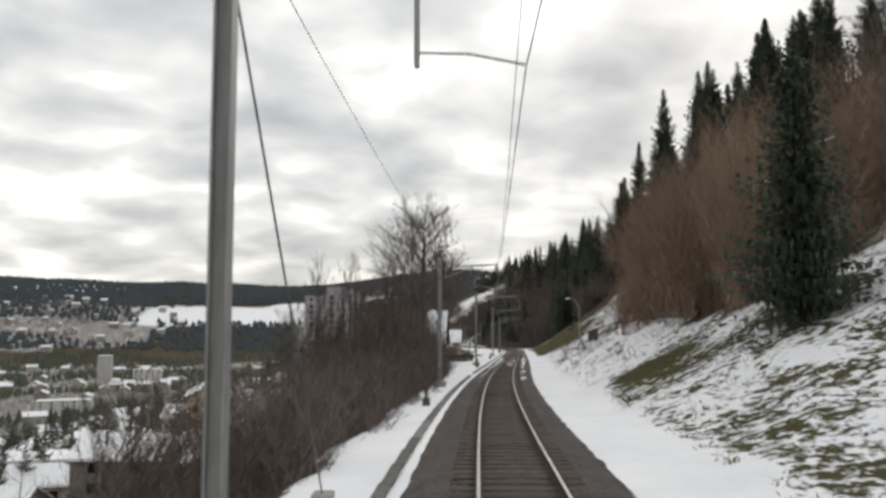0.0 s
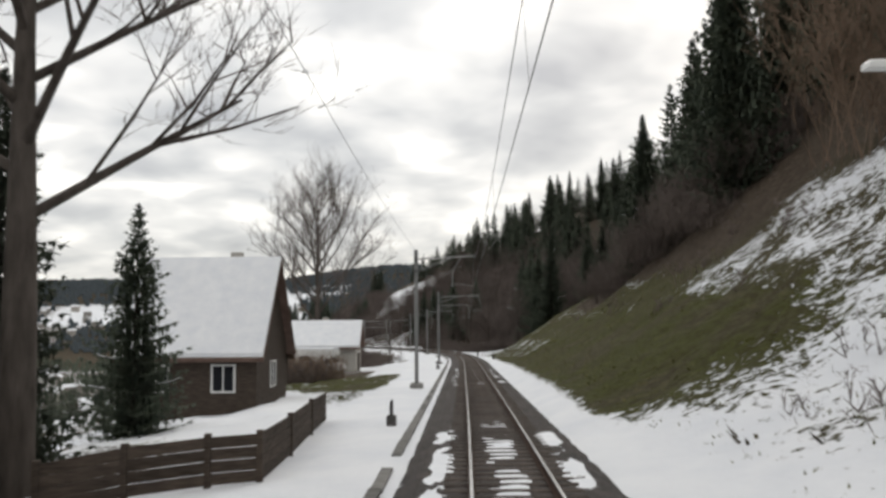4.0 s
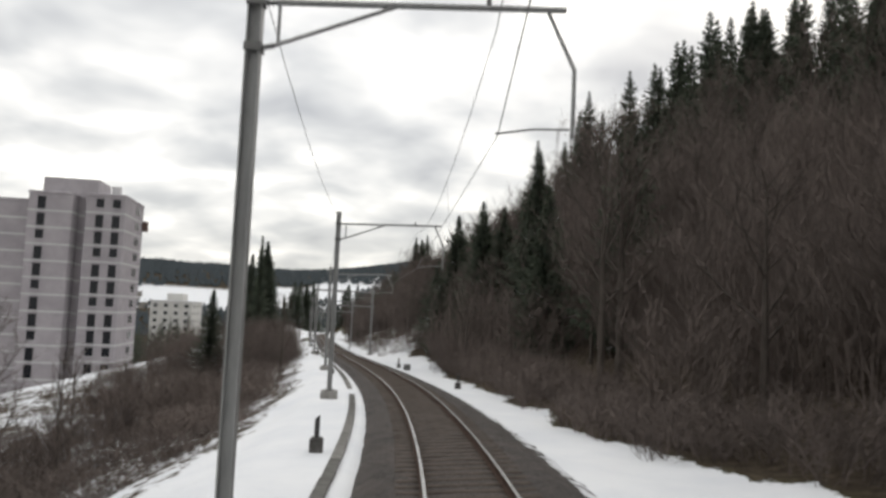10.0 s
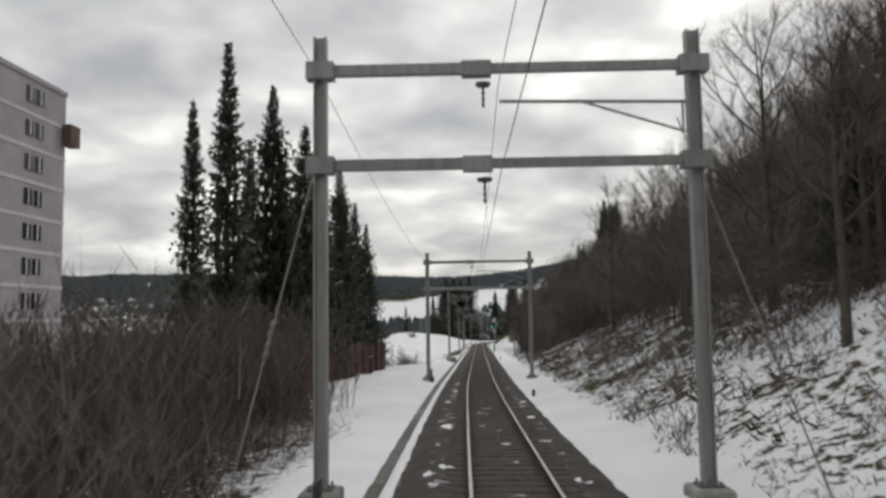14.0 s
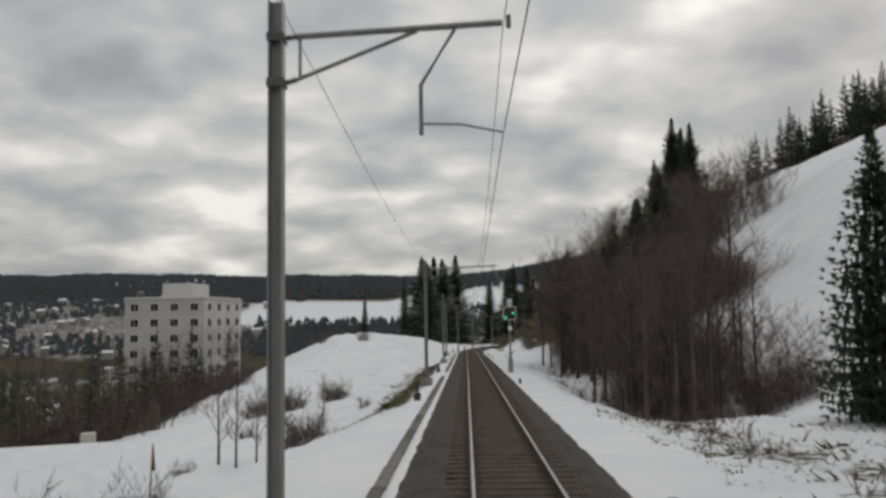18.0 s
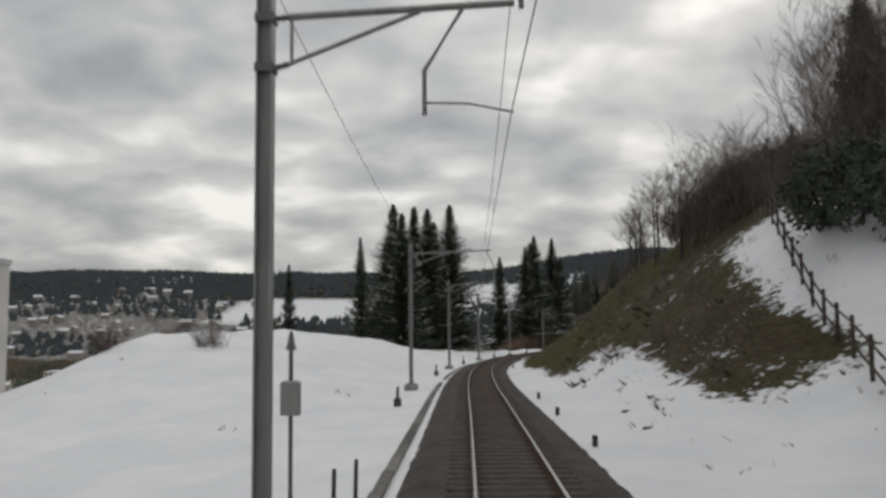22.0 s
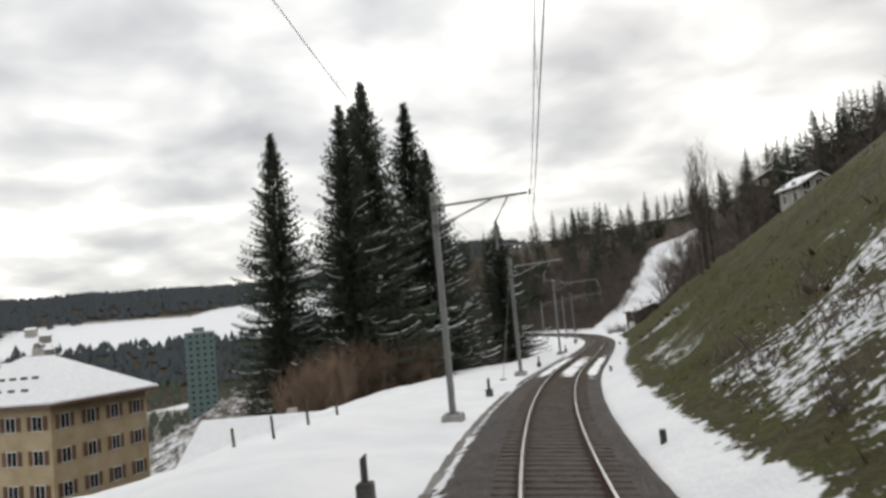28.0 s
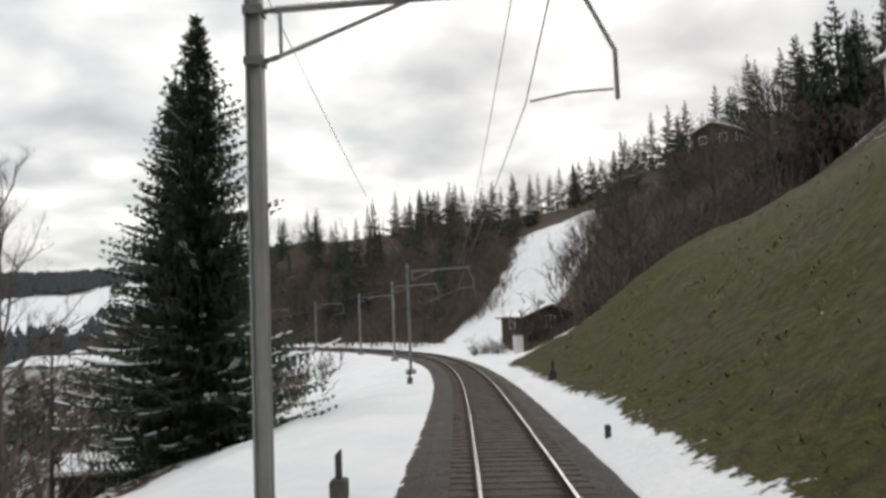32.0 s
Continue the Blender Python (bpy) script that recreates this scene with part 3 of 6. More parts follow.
def build_ground():
    s = np.concatenate([np.arange(-60, 720, 0.9), np.arange(720, 960, 3.0)])
    near = np.concatenate([np.arange(1.62, 3.0, 0.17), np.arange(3.1, 12, 0.45), np.arange(12.2, 26, 0.9), np.arange(27, 60, 3), np.arange(62, 171, 9.0)])
    u = np.concatenate([-near[::-1], near])
    S, U = np.meshgrid(s, u, indexing="ij")
    pts = on_line(S, U, relief(S, U) + rough(S, U))
    c1, b1 = bareness(S, U)
    # the far land, kept under the near land where the two overlap
    fx, fy = np.meshgrid(np.arange(-3000, 2400, 50.0), np.arange(-700, 3900, 50.0), indexing="ij")
    fz = far_height(fx, fy)
    k = np.arange(0, len(SGRID), 20)
    dist = np.hypot(fx[..., None] - _x[k], fy[..., None] - _y[k])
    j = dist.argmin(-1)
    side = (fx - _x[k][j]) * np.cos(_turn[k][j]) + (fy - _y[k][j]) * np.sin(_turn[k][j])
    under = _z[k][j] + relief(SGRID[k][j], side) - 14
    fz = np.where((dist.min(-1) < 168), np.minimum(fz, under), fz)
    far = np.stack([fx, fy, fz], -1)
    me = bpy.data.meshes.new("ground")
    v = np.concatenate([pts.reshape(-1, 3), far.reshape(-1, 3)])
    f = np.concatenate([grid_faces(*S.shape), grid_faces(*fx.shape) + S.size])
    me.from_pydata(v.tolist(), [], f.tolist())
    me.polygons.foreach_set("use_smooth", [True] * len(me.polygons))
    meadow = np.where(wobble(fx, fy, 210, 11) + 0.35 * wobble(fx, fy, 90, 12) > 0.4, -0.3, 1.2)
    meadow = np.where(np.hypot((fx + 200) * 0.9, fy - 200) < 1150, 0.62, meadow)
    meadow = np.where((fx > -640) & (fx < -240) & (fy > 1640) & (fy < 1800 + 0.2 * (fx + 400)), -0.2, np.where(settled(fx, fy), 0.6, meadow))
    for name, values in (("cover", np.concatenate([c1.ravel(), meadow.ravel()])), ("litter", np.concatenate([b1.ravel(), np.full(fx.size, 0.85)]))):
        me.attributes.new(name, "FLOAT", "POINT").data.foreach_set("value", values.astype(np.float32))
    me.materials.append(GROUND)
    tagged(new("ground", me), "snowy hillside with bare winter grass beside the railway", "ground", kind="structure")


build_ground()


# ---- track: ballast bed, rails, cable trough; the sleepers come last ----
def sweep(s, section, fn):
    """Vertices and faces of a section (u, z) swept along the line."""
    pts = np.stack([fn(s, u, z) for u, z in section], 1)
    return pts.reshape(-1, 3), grid_faces(len(s), len(section))


def build_ballast():
    s = np.arange(-60, 960, 0.8)
    us = np.concatenate([[-2.7, -2.35], np.linspace(-2.0, 2.0, 33), [2.35, 2.7]])
    zs = np.interp(np.abs(us), [0, 0.6, 0.72, 0.78, 1.0, 1.75, 2.05, 2.7], [-0.19, -0.19, -0.21, -0.21, -0.19, -0.2, -0.34, -0.62])
    S, U = np.meshgrid(s, us, indexing="ij")
    Z = np.broadcast_to(zs, S.shape) + 0.022 * wobble(S, U, 0.33, 21) * (np.abs(U) > 1.1) + 0.012 * wobble(S, U, 0.4, 22)
    pts = canted(S.ravel(), U.ravel(), Z.ravel())
    me = bpy.data.meshes.new("ballast_bed")
    me.from_pydata(pts.tolist(), [], grid_faces(*S.shape).tolist())
    snow = np.full(S.shape, -0.6)
    for a, b, c in ((48, 122, 0.1), (134, 168, 0.05), (318, 372, 0.1), (590, 606, 0.1), (655, 696, 0.3)):
        w = np.clip((S - a) / 8, 0, 1) * np.clip((b - S) / 8, 0, 1)
        bed = np.where(np.abs(U) < 0.5, 0.05, np.where(np.abs(U) < 1.05, -0.7, np.where(np.abs(U) < 1.7, 0.1, -0.5)))
        snow = snow * (1 - w) + (c + bed) * w
    snow = np.maximum(snow, np.clip((np.abs(U) - 1.95) * 2.4, 0, 1) - 0.35)
    me.attributes.new("cover", "FLOAT", "POINT").data.foreach_set("value", snow.ravel().astype(np.float32))
    me.attributes.new("litter", "FLOAT", "POINT")
    me.materials.append(BALLAST)
    tagged(new("ballast_bed", me), "dark brown crushed stone ballast, snow along its edges", "ballast", kind="structure")


def build_rails():
    s = np.arange(-60, 960, 1.0)
    track = thing("railway_track", Matrix(), "single railway track, polished rails on dark sleepers", "railway track", kind="structure")
    for u in (-0.753, 0.753):
        foot = [(u - 0.07, -0.19), (u - 0.07, -0.165), (u - 0.012, -0.14), (u - 0.012, -0.05), (u - 0.036, -0.035), (u - 0.036, -0.012), (u + 0.036, -0.012), (u + 0.036, -0.035), (u + 0.012, -0.05), (u + 0.012, -0.14), (u + 0.07, -0.165), (u + 0.07, -0.19)]
        part("rail", Shape().add(*[a.tolist() for a in sweep(s, foot, canted)]), RAIL_SIDE, track)
        head = [(u - 0.034, -0.013), (u - 0.028, -0.002), (u, 0.0), (u + 0.028, -0.002), (u + 0.034, -0.013)]
        part("running_surface", Shape().add(*[a.tolist() for a in sweep(s, head, canted)]), RAIL_HEAD, track, "polished steel rail head")
    return track


def track_snow():
    """Snow lying between the rails and along the sleeper ends, thin enough for sleepers to show through."""
    s = np.arange(40, 705, 0.25)
    for name, u0, u1 in (("track_snow", -0.52, 0.5), ("track_snow", 1.0, 1.75), ("track_snow", -1.75, -1.02)):
        u = np.linspace(u0, u1, 9)
        S, U = np.meshgrid(s, u, indexing="ij")
        deep = np.zeros(S.shape)
        for a, b, h in ((50, 78, 0.4), (76, 118, 0.75), (134, 166, 0.45), (320, 370, 0.22), (592, 606, 0.55), (660, 688, 1.3)):
            deep = np.maximum(deep, h * np.clip((S - a) / 5, 0, 1) * np.clip((b - S) / 5, 0, 1))
        rim = np.clip(np.minimum(U - u0, u1 - U) / 0.18, 0, 1)
        Z = -0.235 + 0.062 * deep * rim + (0.035 * wobble(S, U, 1.3, 71) + 0.02 * wobble(S, U, 0.45, 72)) * (deep > 0)
        me = bpy.data.meshes.new(name)
        keep = (deep > 0).any(1)
        f = grid_faces(*S.shape)
        rows = f[:, 0] // len(u)
        f = f[keep[rows] & keep[np.minimum(rows + 1, len(s) - 1)]]
        me.from_pydata(canted(S.ravel(), U.ravel(), Z.ravel()).tolist(), [], f.tolist())
        me.polygons.foreach_set("use_smooth", [True] * len(me.polygons))
        me.materials.append(SNOW)
        tagged(new(name, me), "patchy thin snow lying between the rails", "snow", kind="stuff")


build_ballast()
track_snow()
TRACK = build_rails()


def build_trough():
    run = thing("cable_trough", Matrix(), "concrete cable trough with lids beside the ballast", "cable trough", kind="structure")
    lid = Shape().slab(-0.13, 0.01, -0.06, 0.13, 2.4, 0, 0.015).mesh("lid", TROUGH)
    k = 0
    for a, b in ((-20, 60), (60, 300), (300, 700)):
        for s in np.arange(a, b, 2.42):
            if wobble(s, 0, 9, 31) > 0.62:
                continue
            k += 1
            if k > 290:
                break
            ob = part("lid", lid, CONCRETE, run)
            ob.matrix_world = place(s, -2.62, -0.36)
    return run


build_trough()


# ---- overhead line ----
# masts left of the track: station, the side to which the wire is pulled (1: steady arm from beyond the wire), height over 8.1 m, offset
MASTS = [(8.8, 0, .3, -3.65), (50, 0, -.1, -3.8), (90, 1, 0, -3.8), (138.4, 0, .25, -3.7), (182.6, 1, .2, -3.6), (214.5, 1, .45, -3.65), (242.2, 1, .4, -3.7), (267.3, 1, .4, -3.65), (293.4, 1, -.1, -3.6), (414.4, 0, .1, -3.65), (455.7, 1, 0, -3.5), (498.5, 0, -.05, -3.6), (534.6, 1, .4, -4.1),
         (563.2, 0, .35, -3.55), (590.75, 0, .4, -3.65), (617.2, 0, .45, -3.7), (644.8, 0, .35, -3.65), (670.2, 0, -.1, -3.55), (702.4, 1, 0, -3.6), (751, 1, 0, -3.6), (776, 1, .2, -3.65), (802, 1, .2, -3.65), (828, 1, .2, -3.65), (854, 1, .2, -3.65)]
PORTALS = [332.3, 371.8]


def mast_shape(h, w=0.11, t=0.014):
    """A broad-flanged steel beam standing upright."""
    sh = Shape()
    p = [(-w, -w), (-w + 2 * t, -w), (-w + 2 * t, -t), (w - 2 * t, -t), (w - 2 * t, -w), (w, -w), (w, w), (w - 2 * t, w), (w - 2 * t, t), (-w + 2 * t, t), (-w + 2 * t, w), (-w, w)]
    sh.add([(x, y, 0) for x, y in p] + [(x, y, h) for x, y in p], [(i, (i + 1) % 12, (i + 1) % 12 + 12, i + 12) for i in range(12)] + [(12, 13, 22, 23), (14, 15, 20, 21), (16, 17, 18, 19)])
    return sh


def insulator(sh, a, b, r=0.055):
    a, b = Vector(a), Vector(b)
    pts, rad = [], []
    for i in range(9):
        pts.append(a.lerp(b, i / 8))
        rad.append(r if i % 2 else r * 0.45)
    return sh.tube(pts, rad, 6)


def catenary_mast(pull, lift):
    """Local x points to the track; the foot is 0.45 m under the rails."""
    o = thing("catenary_mast", Matrix(), "grey steel railway mast with bracket arm on a concrete foot", "catenary mast", "masts along the line")
    part("foundation", Shape().slab(-0.38, -0.38, -0.8, 0.38, 0.38, 0.34, 0.05), CONCRETE, o, "pale concrete foundation block")
    part("mast", mast_shape(8.1 + lift), STEEL, o)
    part("base_plate", Shape().box(-0.22, -0.22, 0.34, 0.22, 0.22, 0.38), DARK_STEEL, o)
    top = 7.55 + lift
    reach = 4.75 if pull else 3.45
    part("arm", Shape().tube([(0.32, 0, top), (reach, 0, top + 0.14)], 0.05, 6), STEEL, o)
    part("strut", Shape().tube([(0.3, 0, top - 0.68), (2.15, 0, top + 0.04)], 0.035, 5), STEEL, o)
    part("link", Shape().tube([(0.36, 0, top - 0.65), (0.36, 0, top + 0.02)], 0.028, 5), STEEL, o)
    part("insulator", insulator(Shape(), (0.1, 0, top - 0.02), (0.34, 0, top)), DARK_STEEL, o)
    part("insulator", insulator(Shape(), (0.1, 0, top - 0.73), (0.32, 0, top - 0.67)), DARK_STEEL, o)
    for z in (top - 0.02, top - 0.73):
        part("mast_clamp", Shape().box(-0.13, -0.13, z - 0.06, 0.14, 0.13, z + 0.06), DARK_STEEL, o)
    part("wire_clamp", Shape().tube([(3.55, 0, top + 0.06), (3.55, 0, top + 0.26)], 0.04, 5), DARK_STEEL, o)
    if pull:
        part("drop_bracket", Shape().tube([(4.45, 0, top + 0.13), (4.9, 0, top - 0.8), (4.9, 0, 6.08)], 0.035, 5), STEEL, o)
        part("steady_arm", Shape().tube([(4.85, 0, 6.22), (4.3, 0, 6.2), (3.72, 0, 6.1)], 0.018, 5), STEEL, o)
    else:
        part("drop_bracket", Shape().tube([(2.75, 0, top + 0.1), (2.2, 0, top - 0.8), (2.2, 0, 6.08)], 0.035, 5), STEEL, o)
        part("steady_arm", Shape().tube([(2.22, 0, 6.25), (2.8, 0, 6.23), (3.42, 0, 6.1)], 0.018, 5), STEEL, o)
    return o


def portal():
    o = thing("catenary_portal", Matrix(), "grey steel portal with two cross beams over the track", "catenary portal", "portals over the track")
    w = 6.95
    for x in (0, w):
        f = part("foundation", Shape().slab(x - 0.36, -0.36, -0.8, x + 0.36, 0.36, 0.35, 0.05), CONCRETE, o, "pale concrete foundation block")
        m = part("mast", Shape().add([(a + x, b, c) for a, b, c in mast_shape(8.7, 0.12).v], mast_shape(8.7, 0.12).f), STEEL, o)
        plate = part("base_plate", Shape().box(x - 0.22, -0.22, 0.35, x + 0.22, 0.22, 0.39), DARK_STEEL, o)
        for dx in (-0.17, 0.17):
            for dy in (-0.17, 0.17):
                part("bolt", Shape().tube([(x + dx, dy, 0.38), (x + dx, dy, 0.46)], 0.02, 6), DARK_STEEL, plate)
    for z in (8.05, 6.25):
        b = part("cross_beam", Shape().box(-0.2, -0.09, z - 0.1, w * 0.45, 0.09, z + 0.1).box(w * 0.45, -0.08, z - 0.085, w + 0.2, 0.08, z + 0.085), STEEL, o)
        part("plate", Shape().box(-0.26, -0.16, z - 0.16, 0.26, 0.16, z + 0.16), STEEL, b)
        part("plate", Shape().box(w - 0.26, -0.16, z - 0.16, w + 0.28, 0.16, z + 0.16), STEEL, b)
        ins = Shape()
        insulator(ins, (3.05, 0, z - 0.3), (3.05, 0, z - 0.75), 0.04)
        ins.tube([(3.05, 0, z - 0.28), (3.05, 0, z - 0.34)], [0.15, 0.13], 8)
        part("insulator", ins, DARK_STEEL, b)
        part("clamp", Shape().box(2.65, -0.13, z - 0.15, 3.2, 0.13, z + 0.13), STEEL, b)
    part("bracket_arm", Shape().tube([(w - 0.15, 0, 7.35), (3.35, 0, 7.42)], 0.035, 5), STEEL, o)
    part("link", Shape().tube([(w - 0.2, 0, 6.78), (w - 0.2, 0, 7.36)], 0.025, 5), STEEL, o)
    part("strut", Shape().tube([(w - 0.15, 0, 6.78), (4.9, 0, 7.38)], 0.026, 5), STEEL, o)
    return o


for s, pull, lift, u in MASTS:
    catenary_mast(pull, lift).matrix_world = place(s, u, -0.45)
gate = portal()
gate.matrix_world = place(PORTALS[0], -3.45, -0.45)
copy_thing(gate, place(PORTALS[1], -3.5, -0.45))


def wire(name, pts, r, label):
    o = thing(name, Matrix(), label, "overhead wire", kind="structure")
    for a, b in zip(pts, pts[1:]):
        sag = b[3]
        line = []
        n = 8
        for i in range(n + 1):
            w = i / n
            p, q = on_line(a[0], a[1], a[2]), on_line(b[0], b[1], b[2])
            line.append((p * (1 - w) + q * w - np.array((0, 0, sag * 4 * w * (1 - w)))).tolist())
        part("span", Shape().tube(line, r, 4, False), WIRE, o)
    return o


SUPPORTS = sorted([(s, 0.06 if p else -0.22) for s, p, _, _ in MASTS] + [(s, -0.1) for s in PORTALS])
SUPPORTS = [(-40, 0.0)] + SUPPORTS
wire("contact_wire", [(s, u, 5.62, 0.0) for s, u in SUPPORTS], 0.008, "grooved copper contact wire over the track")
wire("messenger_wire", [(s, u * 0.6 - 0.06, 7.25, 0.85) for s, u in SUPPORTS], 0.007, "messenger wire carrying the contact wire")
wire("feeder_wire", [(s, -3.62, 7.75, 0.45) for s, u in SUPPORTS], 0.008, "feeder wire along the tops of the masts")
droppers = thing("dropper_wires", Matrix(), "thin droppers between messenger and contact wire", "overhead wire", kind="structure")
for (a, ua), (b, ub) in zip(SUPPORTS, SUPPORTS[1:]):
    n = max(2, round((b - a) / 9))
    for i in range(1, n):
        w = i / n
        p = on_line(a, ua, 5.62) * (1 - w) + on_line(b, ub, 5.62) * w
        q = on_line(a, ua * 0.6 - 0.06, 7.25) * (1 - w) + on_line(b, ub * 0.6 - 0.06, 7.25) * w - np.array((0, 0, 3.4 * w * (1 - w)))
        part("dropper", Shape().tube([p.tolist(), q.tolist()], 0.004, 3, False), WIRE, droppers)


def guy(s0, u0, z0, s1, u1):
    a, b = on_line(s0, u0, z0).tolist(), on_line(s1, u1, ground_z(s1, u1)).tolist()
    o = thing("guy_wire", Matrix.Translation(b), "steel guy wire anchored beside the track", "guy wire", "guy wires")
    rel = [tuple(p - q for p, q in zip(k, b)) for k in (a, b)]
    part("cable", Shape().tube(rel, 0.018, 5), WIRE, o)
    mid = [rel[0][i] * 0.45 for i in range(3)], [rel[0][i] * 0.36 for i in range(3)]
    part("insulator", insulator(Shape(), mid[0], mid[1], 0.06), DARK_STEEL, o)
    part("anchor", Shape().slab(-0.2, -0.2, -0.3, 0.2, 0.2, 0.12), CONCRETE, o)


guy(8.9, -3.65, 7.0, 15.6, -3.75)
guy(333.8, -3.6, 7.0, 329, -4.4)
guy(333.8, 3.6, 7.0, 329.5, 4.6)
guy(670.5, -3.7, 6.5, 667, -4.3)


# ---- marker posts, signal and small trackside things ----
def marker_post(tall=0.55):
    o = thing("marker_post", Matrix(), "short black marker post on a concrete block beside the track", "marker post", "marker posts along the line")
    part("block", Shape().slab(-0.16, -0.16, -0.3, 0.16, 0.16, 0.38, 0.04), DARK_CONCRETE, o, "weathered dark concrete block")
    part("post", Shape().add([(-0.06, -0.05, 0.38), (0.06, -0.05, 0.38), (0.06, 0.05, 0.38), (-0.06, 0.05, 0.38), (-0.06, -0.05, 0.38 + tall * 0.8), (0.06, -0.05, 0.38 + tall), (0.06, 0.05, 0.38 + tall), (-0.06, 0.05, 0.38 + tall * 0.8)],
                             [(4, 5, 6, 7), (0, 1, 5, 4), (1, 2, 6, 5), (2, 3, 7, 6), (3, 0, 4, 7)]), BLACK, o)
    return o


post = marker_post()
LEFT_POSTS = [(36, -3.3), (83.5, -3.3), (118, -3.4), (167.5, -3.3), (250.5, -3.2), (288, -3.3), (330, -3.1), (370, -3.2), (442.5, -3.3), (475, -3.4), (524.5, -4.0), (550.5, -3.6), (576, -3.5), (601, -3.2),
              (631.5, -3.8), (654.5, -3.4), (680.5, -3.5), (707, -3.35), (740, -3.6)]
RIGHT_POSTS = [(195.5, 3.35), (224, 3.4), (276.5, 3.7), (301.5, 3.15), (730, 3.5)]
for i, (s, u) in enumerate(LEFT_POSTS + RIGHT_POSTS):
    m = stand(s, u, sink=0.02)
    if i:
        copy_thing(post, m)
    else:
        post.matrix_world = m


def stump(s, u):
    o = thing("marker_stone", stand(s, u), "small dark marker stone in the snow", "marker stone", "marker stones")
    part("stone", Shape().slab(-0.07, -0.06, -0.2, 0.07, 0.06, 0.32, 0.03), BLACK, o)
    part("cap", Shape().slab(-0.075, -0.065, 0.32, 0.075, 0.065, 0.35, 0.01), SNOW, o)


for s, u in [(453.5, 2.5), (510, 2.6), (518, 2.5), (525.5, 2.5), (635, 2.45), (559.5, 2.45), (357, 2.45), (600, 2.5), (664, 2.5), (712, 2.6), (416, 2.5)]:
    stump(s, u)


def signal(s, u):
    o = thing("railway_signal", stand(s, u, sink=0.3), "tall light signal showing two green lamps", "railway signal")
    part("base", Shape().slab(-0.35, -0.35, -0.6, 0.35, 0.35, 0.25, 0.05), CONCRETE, o)
    part("lower_mast", Shape().tube([(0, 0, 0.25), (0, 0, 1.9)], 0.13, 10), STEEL, o)
    part("mast", Shape().tube([(0, 0, 1.9), (0, 0, 5.0)], 0.075, 10), STEEL, o)
    part("junction_box", Shape().slab(-0.16, -0.2, 3.75, 0.16, -0.06, 4.1, 0.02), WHITE, o)
    head = Shape()
    pts = [(-0.55, -0.4), (-0.4, -0.55), (0.4, -0.55), (0.55, -0.4), (0.55, 0.4), (0.4, 0.55), (-0.4, 0.55), (-0.55, 0.4)]
    z = 5.15
    frame_ = part("signal_head", Shape().add([(x, -0.1, z + y) for x, y in pts] + [(x, 0.15, z + y) for x, y in pts], [tuple(range(8)), tuple(range(15, 7, -1))] + [(i, i + 8, (i + 1) % 8 + 8, (i + 1) % 8) for i in range(8)]), WHITE, o, "pale rim of the signal head")
    part("backboard", Shape().add([(x * 0.9, -0.112, z + y * 0.9) for x, y in pts] + [(x * 0.9, -0.102, z + y * 0.9) for x, y in pts], [tuple(range(8)), tuple(range(15, 7, -1))] + [(i, i + 8, (i + 1) % 8 + 8, (i + 1) % 8) for i in range(8)]), BLACK, frame_, "black backboard")
    for x, y, lit in ((-0.32, -0.33, 1), (0.28, 0.02, 1), (-0.32, 0.3, 0), (0.3, -0.33, 0)):
        ring = [(x + 0.075 * math.cos(k * math.pi / 6), -0.13, z + y + 0.075 * math.sin(k * math.pi / 6)) for k in range(12)]
        part("lamp" if lit else "dark_lens", Shape().add(ring + [(a, -0.113, c) for a, b, c in ring], [tuple(range(12))] + [(i, (i + 1) % 12, (i + 1) % 12 + 12, i + 12) for i in range(12)]), GREEN_LAMP if lit else BLACK, frame_, "lit green lamp" if lit else "")
    top = part("upper_box", Shape().slab(-0.19, -0.12, 5.76, 0.19, 0.14, 6.35, 0.03), WHITE, o, "pale box with a dark lens on top")
    part("lens", Shape().tube([(0, -0.12, 6.02), (0, -0.17, 6.02)], 0.08, 10), BLACK, top)
    part("cabinet", Shape().slab(-0.2, -0.3, 0.25, 0.2, -0.12, 1.5, 0.03), STEEL, o)


signal(469, 2.77)


def trackside_box(s, u, w, h, label):
    o = thing("cable_box", stand(s, u), label, "cable box", "cable boxes")
    part("body", Shape().slab(-w / 2, -0.2, -0.2, w / 2, 0.2, h, 0.03), DARK_STEEL, o)
    part("cap", Shape().slab(-w / 2 - 0.02, -0.22, h, w / 2 + 0.02, 0.22, h + 0.04, 0.02), SNOW, o)


trackside_box(297, 3.25, 0.55, 0.5, "dark metal cable box with snow on it")
trackside_box(407.8, -2.95, 0.6, 0.55, "dark metal cable box beside the track")


def telephone_post(s, u):
    o = thing("line_telephone", stand(s, u), "thin post with a grey telephone box beside the track", "line telephone")
    part("post", Shape().tube([(0, 0, -0.3), (0, 0, 3.0)], 0.03, 6), DARK_STEEL, o)
    part("box", Shape().slab(-0.12, -0.1, 2.15, 0.12, 0.08, 2.6, 0.03), STEEL, o)
    part("cap", Shape().tube([(0, 0, 3.0), (0, 0, 3.25)], [0.07, 0.02], 6), DARK_STEEL, o)


telephone_post(498.4, -3.2)
for s, u in ((500.5, -3.0), (501.2, -2.75)):
    o = thing("wooden_stake", stand(s, u), "dark wooden stake beside the track", "stake", "stakes")
    part("stake", Shape().tube([(0, 0, -0.2), (0.03, 0, 1.1)], [0.045, 0.035], 6), WOODEN, o)


